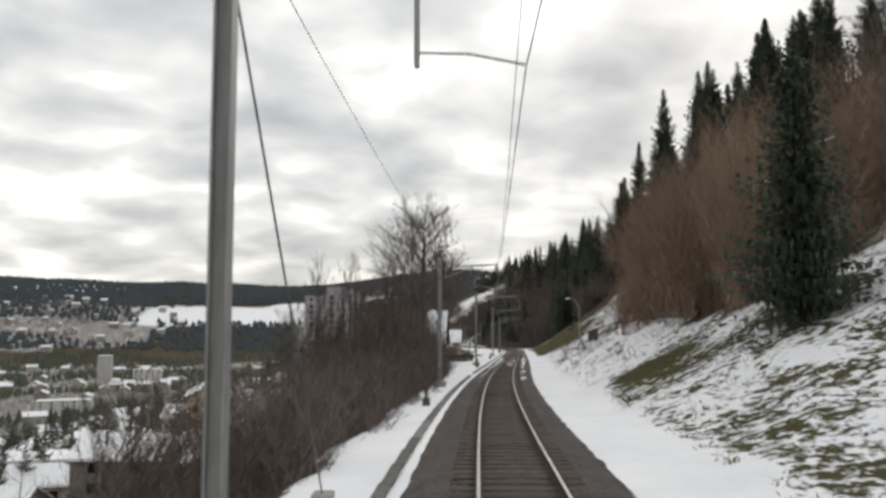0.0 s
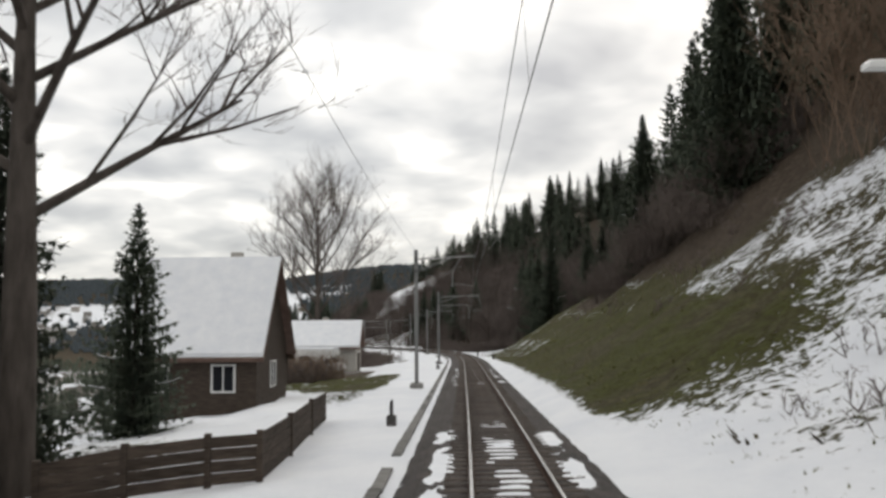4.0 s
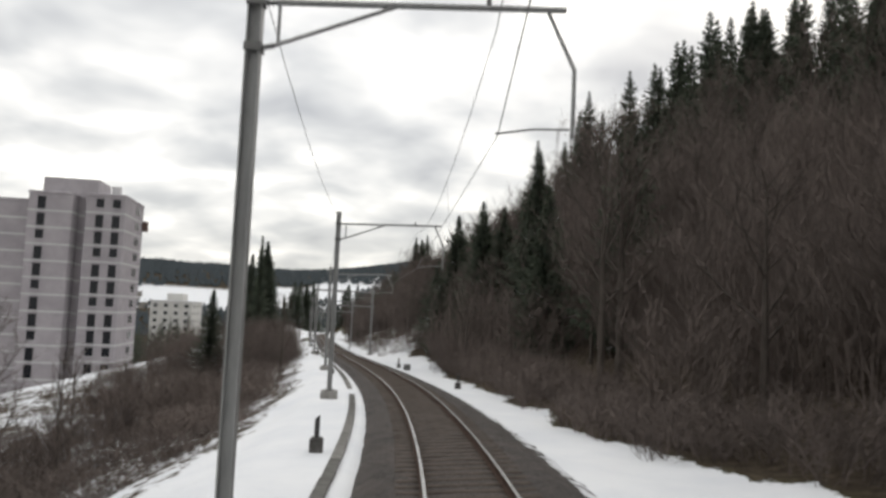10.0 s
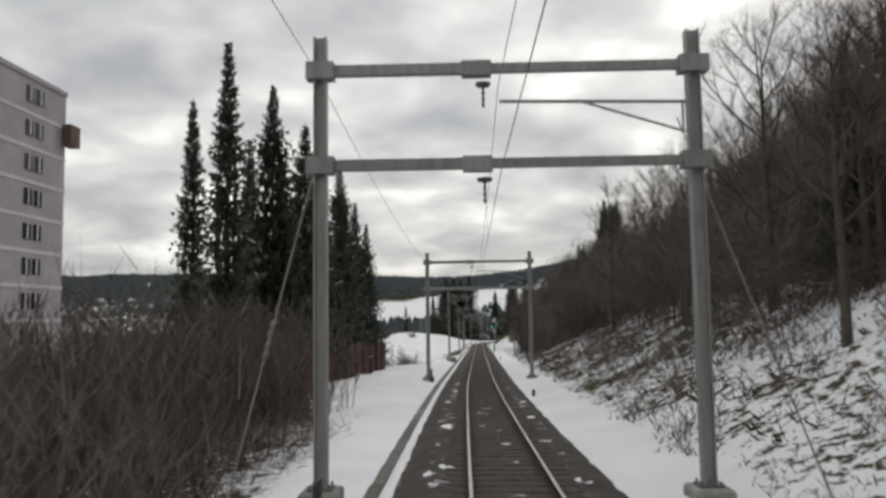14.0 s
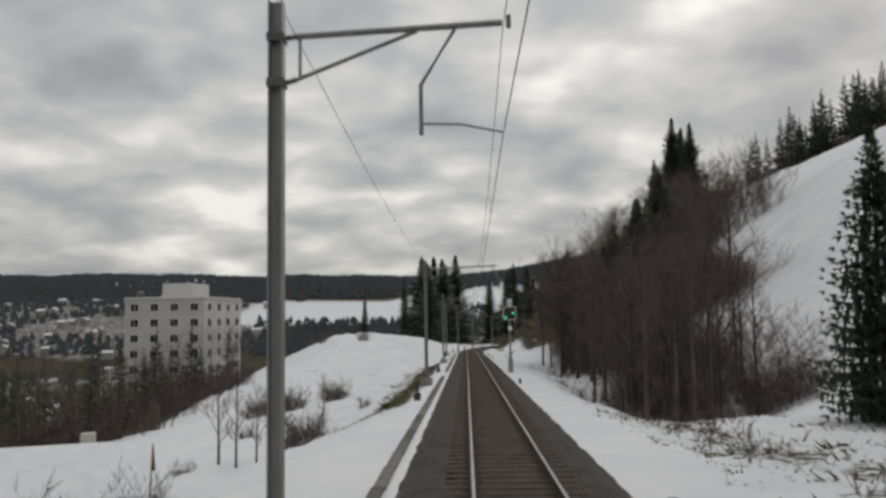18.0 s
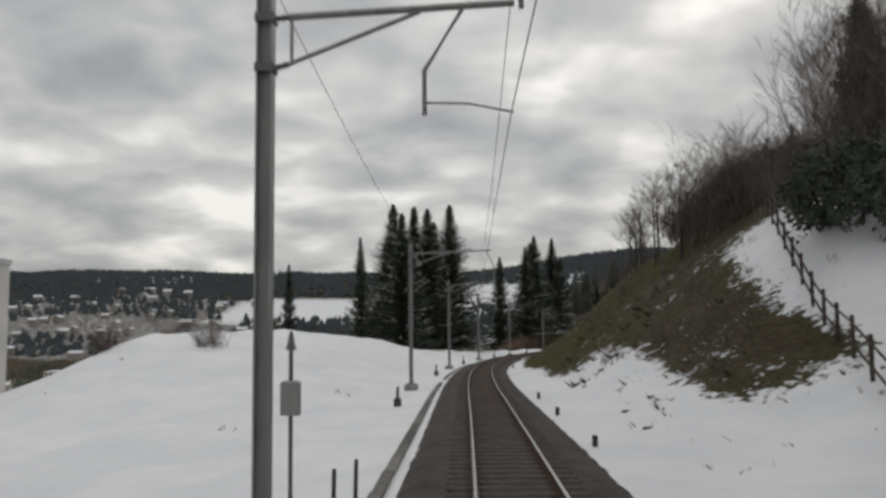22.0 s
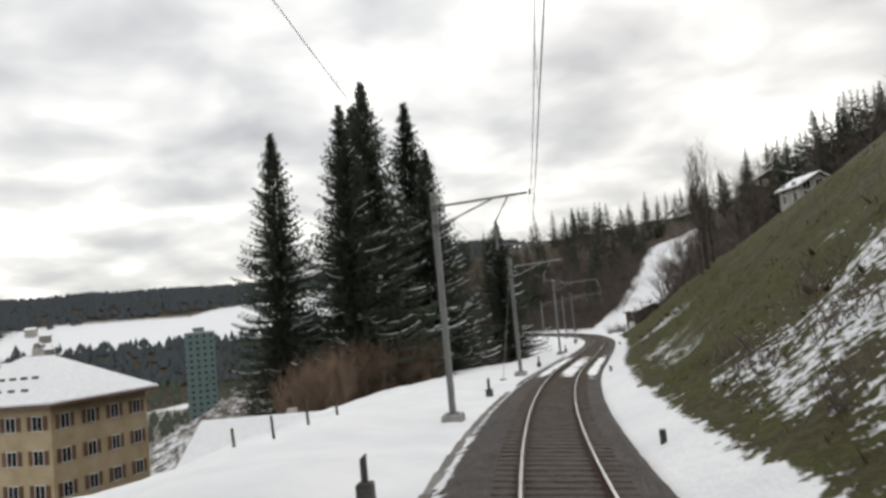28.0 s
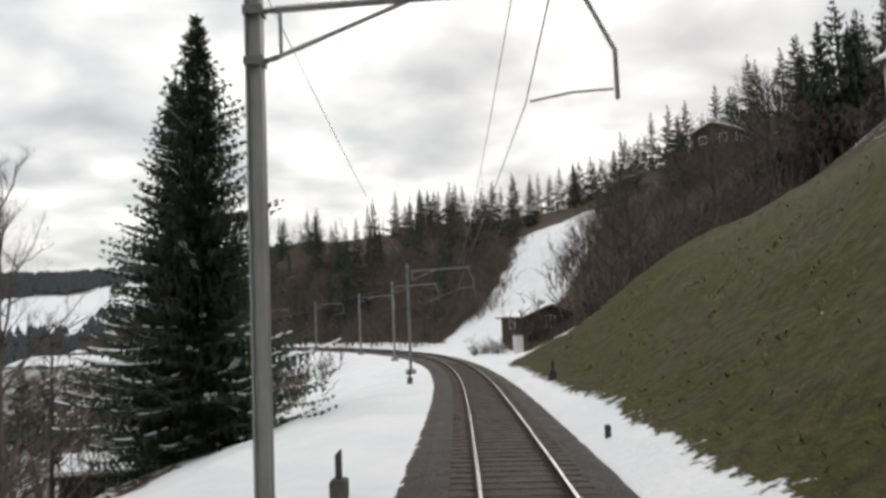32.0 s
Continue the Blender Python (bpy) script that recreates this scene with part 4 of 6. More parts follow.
# ---- plants ----
def spruce_shapes(h, spread, seed, whorl=0.45, arms=7, step=0.5, snow=0.0, low=0.05, fat=0.3):
    """Trunk, crown and lying snow of a spruce: branches that sag and turn up at the tip, hung with slender sprays."""
    r = random.Random(seed)
    trunk = Shape().tube([(0, 0, -0.8), (0.006 * h * r.uniform(-1, 1), 0, h * 0.5), (0, 0, h * 0.98)], [h * 0.012, h * 0.008, 0.02], 6, False)
    crown, lying = Shape(), Shape()
    v, f = crown.v, crown.f

    def blade(p, q, w, sx, sy):
        b = len(v)
        v.extend([(p[0] - sx * w, p[1] - sy * w, p[2]), (p[0] + sx * w, p[1] + sy * w, p[2]), q])
        f.append((b, b + 1, b + 2))

    z = h * low
    while z < h * 0.985:
        k = (z / h - low) / (1 - low)
        reach = spread * (1 - k) * (0.75 + 0.25 * min(1, k * 6)) * (1 + 0.12 * math.sin(k * 21 + seed)) + 0.08
        turn = r.uniform(0, 6.28)
        n = max(4, int(arms * (1 - 0.4 * k)))
        for i in range(n):
            a = turn + 6.283 * i / n + r.uniform(-.3, .3)
            l = reach * (r.uniform(0.8, 1.15) if r.random() < 0.75 else r.uniform(0.5, 0.8))
            ca, sa = math.cos(a), math.sin(a)
            z0 = z + r.uniform(-.22, .22) * whorl
            sag, rise = r.uniform(0.32, 0.6) * (1 - k) - 0.3 * k, r.uniform(0.28, 0.42) * (1 - 0.6 * k)
            m = max(3, int(l / min(step, 0.16 + 0.24 * l)))
            snowy = r.random() < snow
            strip = []
            for j in range(m + 1):
                w = j / m
                d = l * w
                zz = z0 - l * sag * w + l * rise * w ** 2.6
                p = (ca * d, sa * d, zz)
                size = min(step, 0.14 + 0.26 * l) * r.uniform(0.8, 1.35) * (0.8 + 0.8 * (1 - w))
                if w > 0.06:
                    for side in (-1, 1):
                        out, fwd = size * r.uniform(0.5, 1.0) + l * (1 - w) * r.uniform(0.04, 0.16), size * r.uniform(0.4, 0.9)
                        q = (p[0] - sa * side * out + ca * fwd, p[1] + ca * side * out + sa * fwd, zz - size * r.uniform(0.05, 0.45))
                        blade(p, q, fat * size, ca, sa)
                        o = side * out * r.uniform(0.2, 0.8)
                        p2 = (p[0] - sa * o, p[1] + ca * o, zz - 0.03)
                        q = (p2[0] + r.uniform(-.1, .1), p2[1] + r.uniform(-.1, .1), zz - size * r.uniform(0.7, 1.8) * (1.15 - 0.6 * w))
                        blade(p2, q, 0.85 * fat * size, ca, sa)
                tip = (p[0] + ca * size * 1.0, p[1] + sa * size * 1.0, zz + size * 0.5 * w * w)
                blade(p, tip, 0.7 * fat * size, -sa, ca)
                if snowy and 0.3 < w:
                    strip.append((p, r.uniform(0.03, 0.11) * min(1.4, l / 2.5)))
            if len(strip) > 2:
                b = len(lying.v)
                for (x, y, c), w in strip:
                    lying.v.extend([(x - sa * w, y + ca * w, c + 0.02), (x, y, c + 0.1), (x + sa * w, y - ca * w, c + 0.02)])
                for j in range(len(strip) - 1):
                    if r.random() < 0.62:
                        q = b + 3 * j
                        lying.f.extend([(q, q + 1, q + 4, q + 3), (q + 1, q + 2, q + 5, q + 4)])
        z += whorl * r.uniform(0.75, 1.25) * (1 - 0.4 * k)
    for i in range(3):
        blade((0, 0, h * 0.97), (0, 0, h), 0.09, math.cos(i * 1.05), math.sin(i * 1.05))
    return trunk, crown, lying


def twig(sh, r, p, d, l, w):
    """A flat tapering twig; returns its tip."""
    d = d.normalized()
    a = d.cross(Vector((r.uniform(-1, 1), r.uniform(-1, 1), r.uniform(-1, 1)))).normalized() * w
    q = p + d * l
    b = len(sh.v)
    sh.v.extend([tuple(p + a), tuple(p - a), tuple(q)])
    sh.f.append((b, b + 1, b + 2))
    return q


def bare_tree_shapes(h, spread, seed, forks=(7, 5, 5, 4), lean=0.0, stem=0.35, width=1.0, upright=0.5, sides=(7, 5, 4), limbs=2):
    """Trunk and boughs of a leafless tree, forked several times down to twigs."""
    r = random.Random(seed)
    wood, fine_ = Shape(), Shape()
    top = Vector((lean * h, 0, h * 0.8))
    pts = [Vector((0, 0, -0.6)), Vector((lean * h * 0.2, 0, h * 0.2)), Vector((lean * h * 0.5 + r.uniform(-.1, .1), r.uniform(-.2, .2), h * 0.5)), top]
    base = h * 0.015 * width
    wood.tube([tuple(p) for p in pts], [base * 1.25, base, base * 0.6, base * 0.18], sides[0], False)

    def grow(p, d, l, w, level):
        d = d.normalized()
        bend = Vector((r.uniform(-.25, .25), r.uniform(-.25, .25), 0.25 * upright))
        mid = p + d * l * 0.5
        d2 = (d + bend).normalized()
        end = mid + d2 * l * 0.5
        if level < limbs:
            wood.tube([tuple(p), tuple(mid), tuple(end)], [w, w * 0.72, w * 0.3], sides[1 + level], False)
        else:
            twig(fine_, r, p, d + d2, l, w)
        if level + 1 < len(forks):
            for i in range(forks[level + 1]):
                k = r.uniform(0.2, 1.0)
                q = p.lerp(mid, k * 2) if k < 0.5 else mid.lerp(end, k * 2 - 1)
                side = Vector((r.uniform(-1, 1), r.uniform(-1, 1), r.uniform(-.3, .7)))
                grow(q, d2 * 0.8 + side.normalized() * 0.75, l * r.uniform(0.36, 0.6), w * 0.45, level + 1)
        else:
            for i in range(2):
                side = Vector((r.uniform(-1, 1), r.uniform(-1, 1), r.uniform(-.2, .6)))
                twig(fine_, r, p.lerp(end, r.uniform(.3, 1)), d2 + side * 0.7, l * 0.8, w * 0.8)

    for i in range(forks[0] * 2):
        k = stem + (1 - stem) * (i + r.random()) / (forks[0] * 2)
        p = pts[1].lerp(pts[2], max(0, (k - 0.2) / 0.3)) if k < 0.5 else pts[2].lerp(top, min(1, (k - 0.5) / 0.42))
        a = i * 2.4 + r.uniform(-.4, .4)
        d = Vector((math.cos(a), math.sin(a), 0.35 + upright * (0.4 + 0.9 * k)))
        l = spread * (1.15 - 0.65 * max(0, (k - stem) / (1 - stem))) * r.uniform(0.8, 1.15)
        grow(p, d, l, base * (0.46 - 0.26 * k), 0)
    return wood, fine_


def thicket_shape(w, l, h, n, seed, branches=8, twigs=3, thick=1.0, fine=None):
    """A tangle of leafless stems over a rectangle; the twigs go into fine, if it is given."""
    r = random.Random(seed)
    sh = Shape()
    fine = fine or sh
    for i in range(n):
        p = Vector((r.uniform(-w, w) / 2, r.uniform(-l, l) / 2, -0.6))
        d = Vector((r.uniform(-.4, .4), r.uniform(-.4, .4), 1))
        hh = h * r.uniform(0.4, 1.0) ** 0.7
        q = twig(sh, r, p, d, hh, 0.024 * thick)
        for j in range(branches):
            b = p.lerp(q, r.uniform(0.2, 0.95))
            d2 = d * 0.8 + Vector((r.uniform(-1, 1), r.uniform(-1, 1), r.uniform(0.0, .6)))
            c = twig(fine, r, b, d2, hh * r.uniform(0.15, 0.4), 0.017 * thick)
            for _ in range(twigs):
                twig(fine, r, b.lerp(c, r.uniform(.3, .95)), d2 + Vector((r.uniform(-1, 1), r.uniform(-1, 1), r.uniform(-.3, .6))), hh * r.uniform(.08, .2), 0.011 * thick)
    return sh


class Kind:
    """A plant built once, then set out in copies."""

    def __init__(self, name, label, group, pieces, category):
        self.name, self.label, self.group, self.category = name, label, group, category
        self.pieces = [(n, sh.mesh(n, m, sm), m) for n, sh, m, sm in pieces if sh.f]

    def put(self, m, scale=(1, 1, 1), label=""):
        o = thing(self.name, m @ Matrix.Diagonal((*scale, 1)), label or self.label, self.category, self.group)
        for n, me, _ in self.pieces:
            p = part(n, me, None, o)
            if n == "lying_snow":
                tagged(p, kind="stuff")
        return o


def spruce_kind(h, spread, seed, mat, label, **more):
    t, c, s = spruce_shapes(h, spread, seed, **more)
    return Kind("spruce", label, "spruces", [("trunk", t, BARK, True), ("crown", c, mat, False), ("lying_snow", s, SNOW, True)], "conifer")


def bare_kind(h, spread, seed, label, mat=None, name="bare_tree", **more):
    w, f = bare_tree_shapes(h, spread, seed, **more)
    return Kind(name, label, "leafless trees", [("trunk", w, BARK, True), ("crown", f, mat or TWIG, False)], "tree")


BROAD = [spruce_kind(20, 4.8, 11 + i, NEEDLE, "tall dark green spruce on the slope", whorl=0.48, arms=9, step=0.55, snow=0.03) for i in range(3)]
SNOWY = [spruce_kind(22, 6.4, 31 + i, NEEDLE, "tall spruce with snow on its drooping branches", whorl=0.42, arms=15, step=0.27, snow=0.22, low=0.02, fat=0.24) for i in range(2)]
DENSE = [spruce_kind(24, 6.2, 41 + i, NEEDLE, "tall dense dark spruce beside the line", whorl=0.46, arms=13, step=0.3, snow=0.2, low=0.02, fat=0.29) for i in range(2)]
SLIM = [spruce_kind(18, 2.35, 51 + i, NEEDLE, "slender dark spruce beside the line", whorl=0.46, arms=9, step=0.36, snow=0.05, fat=0.32) for i in range(2)]
WOOD = [spruce_kind(19, 4.0, 71 + i, NEEDLE, "dark spruce in the wood on the hillside", whorl=0.8, arms=8, step=0.8) for i in range(3)]
BEECH = [bare_kind(15, 4.4, 91 + i, "leafless grey-brown tree on the slope", forks=(7, 5, 6, 5), stem=0.25, upright=0.8, width=0.85) for i in range(3)]
BIRCH = [bare_kind(13, 2.6, 101 + i, "slender leafless tree on the bank", forks=(7, 5, 5, 4), stem=0.2, upright=1.3, width=0.7) for i in range(3)]
LIME = bare_kind(23, 9.2, 121, "large round leafless lime tree behind the barn", forks=(12, 7, 7, 5), stem=0.2, upright=0.75, width=1.2)
BIG = bare_kind(24, 7.4, 131, "large spreading leafless tree beside a chalet", forks=(12, 7, 6, 5), stem=0.3, upright=0.5, width=1.2)


def shrub_kind(label, mat, *size):
    tips = Shape()
    stems = thicket_shape(*size, fine=tips)
    return Kind("shrub", label, "shrubs", [("woody_base", stems, BARK, False), ("branchwork", tips, mat, False)], "shrub")


SHRUB = [shrub_kind("leafless brown shrub in the snow", TWIG, 1.6, 1.6, 2.6, 45, 141 + i) for i in range(2)]
RED_SHRUB = shrub_kind("russet leafless shrub below the trees", RUSSET, 3.2, 3.2, 3.4, 110, 151, 9, 4)
rnd = random.Random(7)


def plant(kind, s, u, h=None, full=20.0, wide=1.0, label=""):
    k = (h / full) if h else 1.0
    return kind.put(stand(s, u, rnd.uniform(0, 360), 0.15), (k * wide, k * wide, k), label)


# single trees that stand out: station, offset, height, kind, its built height, breadth
for s, u, h, kind, full, wide in (
        (34, 12.5, 12.6, BROAD[0], 20, 1.15), (150, 47, 24, BROAD[1], 20, 1), (160, 50, 25, BROAD[2], 20, 1), (172, 52, 25, BROAD[0], 20, 1), (140, 44, 22, BROAD[2], 20, 1), (185, 56, 24, BROAD[1], 20, 1), (84, 24, 18, BROAD[0], 20, 1), (90, 28, 20, BROAD[2], 20, 1), (76, 28, 18, BROAD[1], 20, 1), (96, 31, 20, BROAD[1], 20, 1), (104, 28, 18, BROAD[2], 20, 1), (112, 30, 20, BROAD[0], 20, 1), (120, 27, 17, BROAD[1], 20, 1), (128, 30, 19, BROAD[2], 20, 1), (118, 36, 22, BROAD[0], 20, 1), (106, 38, 22, BROAD[1], 20, 1),
        (160.5, 30, 30, BROAD[1], 20, .8), (161.5, 39, 27, BROAD[2], 20, .85), (167.5, 26, 27, BROAD[0], 20, .8), (152, 35, 26, BROAD[2], 20, .85), (174, 24, 22, BROAD[1], 20, 1), (182, 27, 22, BROAD[0], 20, 1), (141, 33, 22, BROAD[0], 20, 1),
        (98, -13.5, 13, SNOWY[0], 22, 1), (106, -15, 14, BROAD[1], 20, 1), (112, -13.8, 12, BROAD[0], 20, 1), (101, -19, 14, BROAD[2], 20, 1), (122, -14, 9.5, BROAD[2], 20, 1.1), (92, -15, 11, BROAD[0], 20, 1.1), (88, -19, 11, BROAD[1], 20, 1.1), (95, -23, 12, BROAD[2], 20, 1.1),
        (353.5, -11.6, 17, SLIM[0], 18, .95), (359.5, -11, 17, BROAD[0], 20, .8), (358.5, -15, 16, SLIM[1], 18, .9), (364, -13.5, 15, SLIM[0], 18, 1.0), (371, -11.7, 18, BROAD[1], 20, .95), (380, -12.8, 17, BROAD[2], 20, .8), (388.5, -12.4, 19.5, BROAD[0], 20, .75), (393, -12.8, 18, BROAD[2], 20, .75), (397.5, -12.4, 17.5, BROAD[1], 20, .75), (404, -12.2, 16.5, BROAD[0], 20, .75), (376, -14.5, 17, BROAD[2], 20, .8),
        (604, -17.5, 21, SNOWY[0], 22, 1.1), (611, -15.5, 23, SNOWY[1], 22, 1.05), (617.5, -13.6, 25, SNOWY[0], 22, 1.12), (613, -23, 20, SNOWY[1], 22, 1.1), (601, -23, 17, SLIM[0], 18, 1.2), (594, -31, 15, SLIM[1], 18, 1), (622, -18, 21, SNOWY[1], 22, 1.2),
        (683, -26.3, 27, DENSE[0], 24, 1.0), (690, -19.5, 31, DENSE[0], 24, 1.1), (694, -22, 30.5, DENSE[1], 24, 1.15), (700, -17.8, 31.5, DENSE[1], 24, 1.05), (697, -15.8, 23, SNOWY[1], 22, .85), (704, -16.8, 27, DENSE[0], 24, 1.0), (686, -20.5, 28, DENSE[1], 24, 1.0), (621, -17.5, 24, SNOWY[0], 22, 1.1), (609, -20.5, 24, SNOWY[1], 22, 1.1), (615, -19, 25, SNOWY[0], 22, 1.1), (729, -12.8, 21, DENSE[1], 24, 1.2), (731, -14.5, 19, DENSE[0], 24, 1.2),
        (564, 41.5, 21, BROAD[0], 20, 1), (560, 39, 20, BROAD[1], 20, 1), (569, 37, 18, BROAD[2], 20, 1), (539, 35, 19, BROAD[0], 20, 1), (264, 34.8, 16, BROAD[1], 20, 1), (270, 30.5, 16, BROAD[2], 20, 1), (258, 34, 15, BROAD[0], 20, 1), (256, 40, 15, BROAD[1], 20, 1), (700, 48, 12, BROAD[0], 20, 1), (715, 52, 12, BROAD[1], 20, 1), (731, 50, 12, BROAD[2], 20, 1),
        (250, 17, 17, BROAD[2], 20, 1), (207, 27, 23, BROAD[0], 20, 1), (213, 28, 14, BROAD[1], 20, 1), (219, 30, 12, BROAD[2], 20, 1), (295, 13.5, 16, BROAD[2], 20, 1), (314, 9, 8, BROAD[1], 20, 1.2), (316, 11, 14, BROAD[0], 20, 1.1), (322, 10, 10, BROAD[1], 20, 1.2), (227, 14.5, 17, BROAD[0], 20, 1), (220, 15.2, 15.5, BROAD[1], 20, 1.05), (238, 15.5, 18, BROAD[2], 20, 1), (346, 13, 9, BROAD[1], 20, 1), (762, 64, 20, BROAD[1], 20, 1), (769, 69, 19, BROAD[0], 20, 1), (755, 60, 17, BROAD[2], 20, 1), (205, 20, 9.5, BROAD[0], 20, 1.1), (211, 19, 9.5, BROAD[1], 20, 1.1), (217, 21, 10.5, BROAD[2], 20, 1.1),
        (250, -22, 15, SNOWY[0], 22, 1), (322, -15, 11, SNOWY[1], 22, 1), (432, 14.2, 11, BROAD[0], 20, 1.1), (486, -21, 3.8, BROAD[2], 20, 1.4), (543, 37.5, 17, BROAD[1], 20, 1), (535, 37, 16, BROAD[2], 20, 1), (640, 42, 14, BROAD[0], 20, 1), (652, 40, 12, BROAD[1], 20, 1)):
    plant(kind, s, u, h, full, wide)
LIME.put(stand(194.4, -19.5, 20) @ Matrix.Diagonal((1.02, 1.02, 1.16, 1)))
for s, u in ((157, -14.4), (159, -16.4), (161, -14.2), (164, -18)):
    plant(SHRUB[0], s, u, 2.6, 2.6, 1.2)
for s, u, h in ((150, 20, 19), (157, 21.5, 20), (172, 18, 16), (190, 20.5, 15), (498, 17, 13), (503, 21, 14), (492, 15.5, 11), (488, 14, 12), (495, 19, 15), (500, 23, 16), (507, 25, 15), (303, 10.8, 13), (306, 13.5, 12.5), (300, 14.5, 13.5), (311, 12.5, 14), (284, 11, 12), (277, 14, 15)):
    plant(BROAD[int(s) % 3], s, u, h, 20, 1.1)
BIG.put(stand(110.5, -12.3, 60, 0.2))


def scatter(kinds, n, s0, s1, u0, u1, h0, h1, full, seed, wide=(0.85, 1.2), keep=None):
    r = random.Random(seed)
    k = 0
    while k < n:
        s, u = r.uniform(s0, s1), r.uniform(u0, u1)
        if keep and not keep(s, u):
            continue
        z = r.uniform(h0, h1) / full
        w = r.uniform(*wide) * z
        kinds[k % len(kinds)].put(stand(s, u, r.uniform(0, 360), 0.2), (w, w, z))
        k += 1


def in_wood(s, u):
    """Beyond the edge of the snow beside the track."""
    e = EDGE_RIGHT if u > 0 else EDGE_LEFT
    return abs(u) > np.interp(s, e[:, 0], e[:, 1]) + 1.2


def town_side(s, u):
    return in_wood(s, u) and u > -(0.9 + 0.27 * s)


scatter(WOOD, 30, 112, 205, 28, 62, 18, 25, 19, 201)
scatter(WOOD, 26, 212, 300, 32, 60, 15, 20, 19, 202)
scatter(WOOD, 34, 300, 385, 34, 70, 16, 21, 19, 205)
scatter(BEECH, 50, 226, 345, 6, 36, 8, 15, 15, 203, keep=in_wood)
scatter(BEECH, 50, 335, 408, 9, 42, 7, 13, 15, 204)
plant(BEECH[1], 421, 15, 12, 15, 1.1)
scatter(BIRCH, 28, 449, 483, 7.5, 18, 7, 12, 13, 206)
scatter(BIRCH, 14, 446.5, 458, 8.6, 14.5, 9, 12.5, 13, 233)
scatter(BEECH, 18, 474, 494, 7, 13, 9, 13, 15, 232)
scatter(BEECH, 22, 480, 507, 8.5, 28, 8, 13, 15, 207, keep=lambda s, u: u > 9.5 + 0.2 * (s - 482))
scatter(BEECH, 8, 520, 560, 20, 46, 8, 13, 15, 208)
scatter(BIRCH, 8, 555, 705, 40, 62, 7, 12, 13, 209)
scatter(BEECH, 12, 46, 125, 16, 40, 9, 15, 15, 210)
scatter(BEECH, 6, 84, 128, 17, 30, 8, 13, 15, 229)
scatter(BIRCH, 8, 30, 98, -22, -6, 6, 9, 13, 211, keep=town_side)
scatter(BIRCH, 14, 50, 102, -20, -6, 8, 12, 13, 227, keep=town_side)
scatter(BIRCH, 30, 62, 100, -21, -7.5, 11, 17, 13, 221, wide=(0.55, 0.8), keep=town_side)
scatter(BIRCH, 18, 214, 335, -28, -7, 5, 10, 13, 215, keep=in_wood)
scatter(BIRCH, 8, 186, 228, -32, -15.5, 5, 9, 13, 228)
scatter(BIRCH, 8, 700, 760, -26, -12, 8, 12, 13, 216)
scatter(SHRUB, 14, 415, 470, -22, -9, 1.2, 3.0, 2.6, 217)
for s, u, h in ((450, -14.5, 6), (454, -13, 5.5), (447, -12.5, 5), (458, -14, 6.5), (462, -11.5, 4.5), (451.5, -16, 6.5)):
    plant(BIRCH[int(s) % 3], s, u, h, 13, 1.1, "small leafless tree below the snowy mound")
plant(SHRUB[0], 780, 6.2, 2.6, 2.6, 1.1)
plant(SHRUB[1], 776, 7.4, 2.2, 2.6, 1.1)
scatter(SHRUB, 12, 478, 494, -25, -15, 1.5, 3.4, 2.6, 231)
scatter(SHRUB, 5, 535, 560, -30, -18, 1.5, 2.6, 2.6, 219)
scatter([RED_SHRUB], 26, 673, 693, -22, -10, 4.2, 6.2, 3.4, 218, wide=(0.5, 0.75), keep=lambda s, u: 0 < -u - (19.6 - 0.26 * (s - 674)) < 3.5)
scatter(BEECH, 12, 756, 790, 13, 34, 10, 15, 15, 226, keep=lambda s, u: s < 785 + 0.95 * (u - 12))
for s, u, h in ((546, 14.5, 7), (550, 15.5, 8), (553, 14, 7), (557, 15, 8), (560, 13.5, 6.5), (564, 14.5, 7.5), (568, 14, 7), (572, 15, 6), (590, 16.5, 6), (593, 17.5, 6.5), (587, 17, 5), (606, 13.5, 6), (622, 13.5, 6.5), (627, 14.5, 6)):
    plant(BEECH[int(s) % 3], s, u, h, 15, 1.0, "small leafless tree along the crest of the bank")
for s, u, h in ((710, 12.6, 15.5), (710.7, 13.1, 14.5), (709.3, 13.2, 15), (711.3, 12.5, 14), (708.8, 12.5, 12.5), (710, 13.9, 15)):
    plant(BIRCH[int(h) % 3], s, u, h, 13, 0.6, "slender leafless tree, one of a clump on the grassy bank")


def brush(name, shape, mat, spots, label):
    """Undergrowth: patches of tangled stems set side by side."""
    me = shape.mesh(name, mat)
    for s, u, k, z in spots:
        o = new(name, me)
        o.matrix_world = stand(s, u, rnd.choice((0, 90, 180, 270)) + rnd.uniform(-20, 20), 0.1) @ Matrix.Diagonal((k, k, z, 1))
        tagged(o, label, "undergrowth", "undergrowth", "stuff")


def spots(n, s0, s1, u0, u1, k0, k1, seed, z=(0.8, 1.2), keep=None):
    r = random.Random(seed)
    out = []
    while len(out) < n:
        s, u = r.uniform(s0, s1), r.uniform(u0, u1)
        if not keep or keep(s, u):
            out.append((s, u, r.uniform(k0, k1), r.uniform(*z)))
    return out


def fringe(s0, s1, table, side, back, k, z, seed):
    """Patches in a row along the edge of the snow."""
    r = random.Random(seed)
    return [(s, side * (float(np.interp(s, table[:, 0], table[:, 1])) + back + r.uniform(-.5, .5)), k * r.uniform(.85, 1.15), r.uniform(*z)) for s in np.arange(s0, s1, 5.4 * k)]


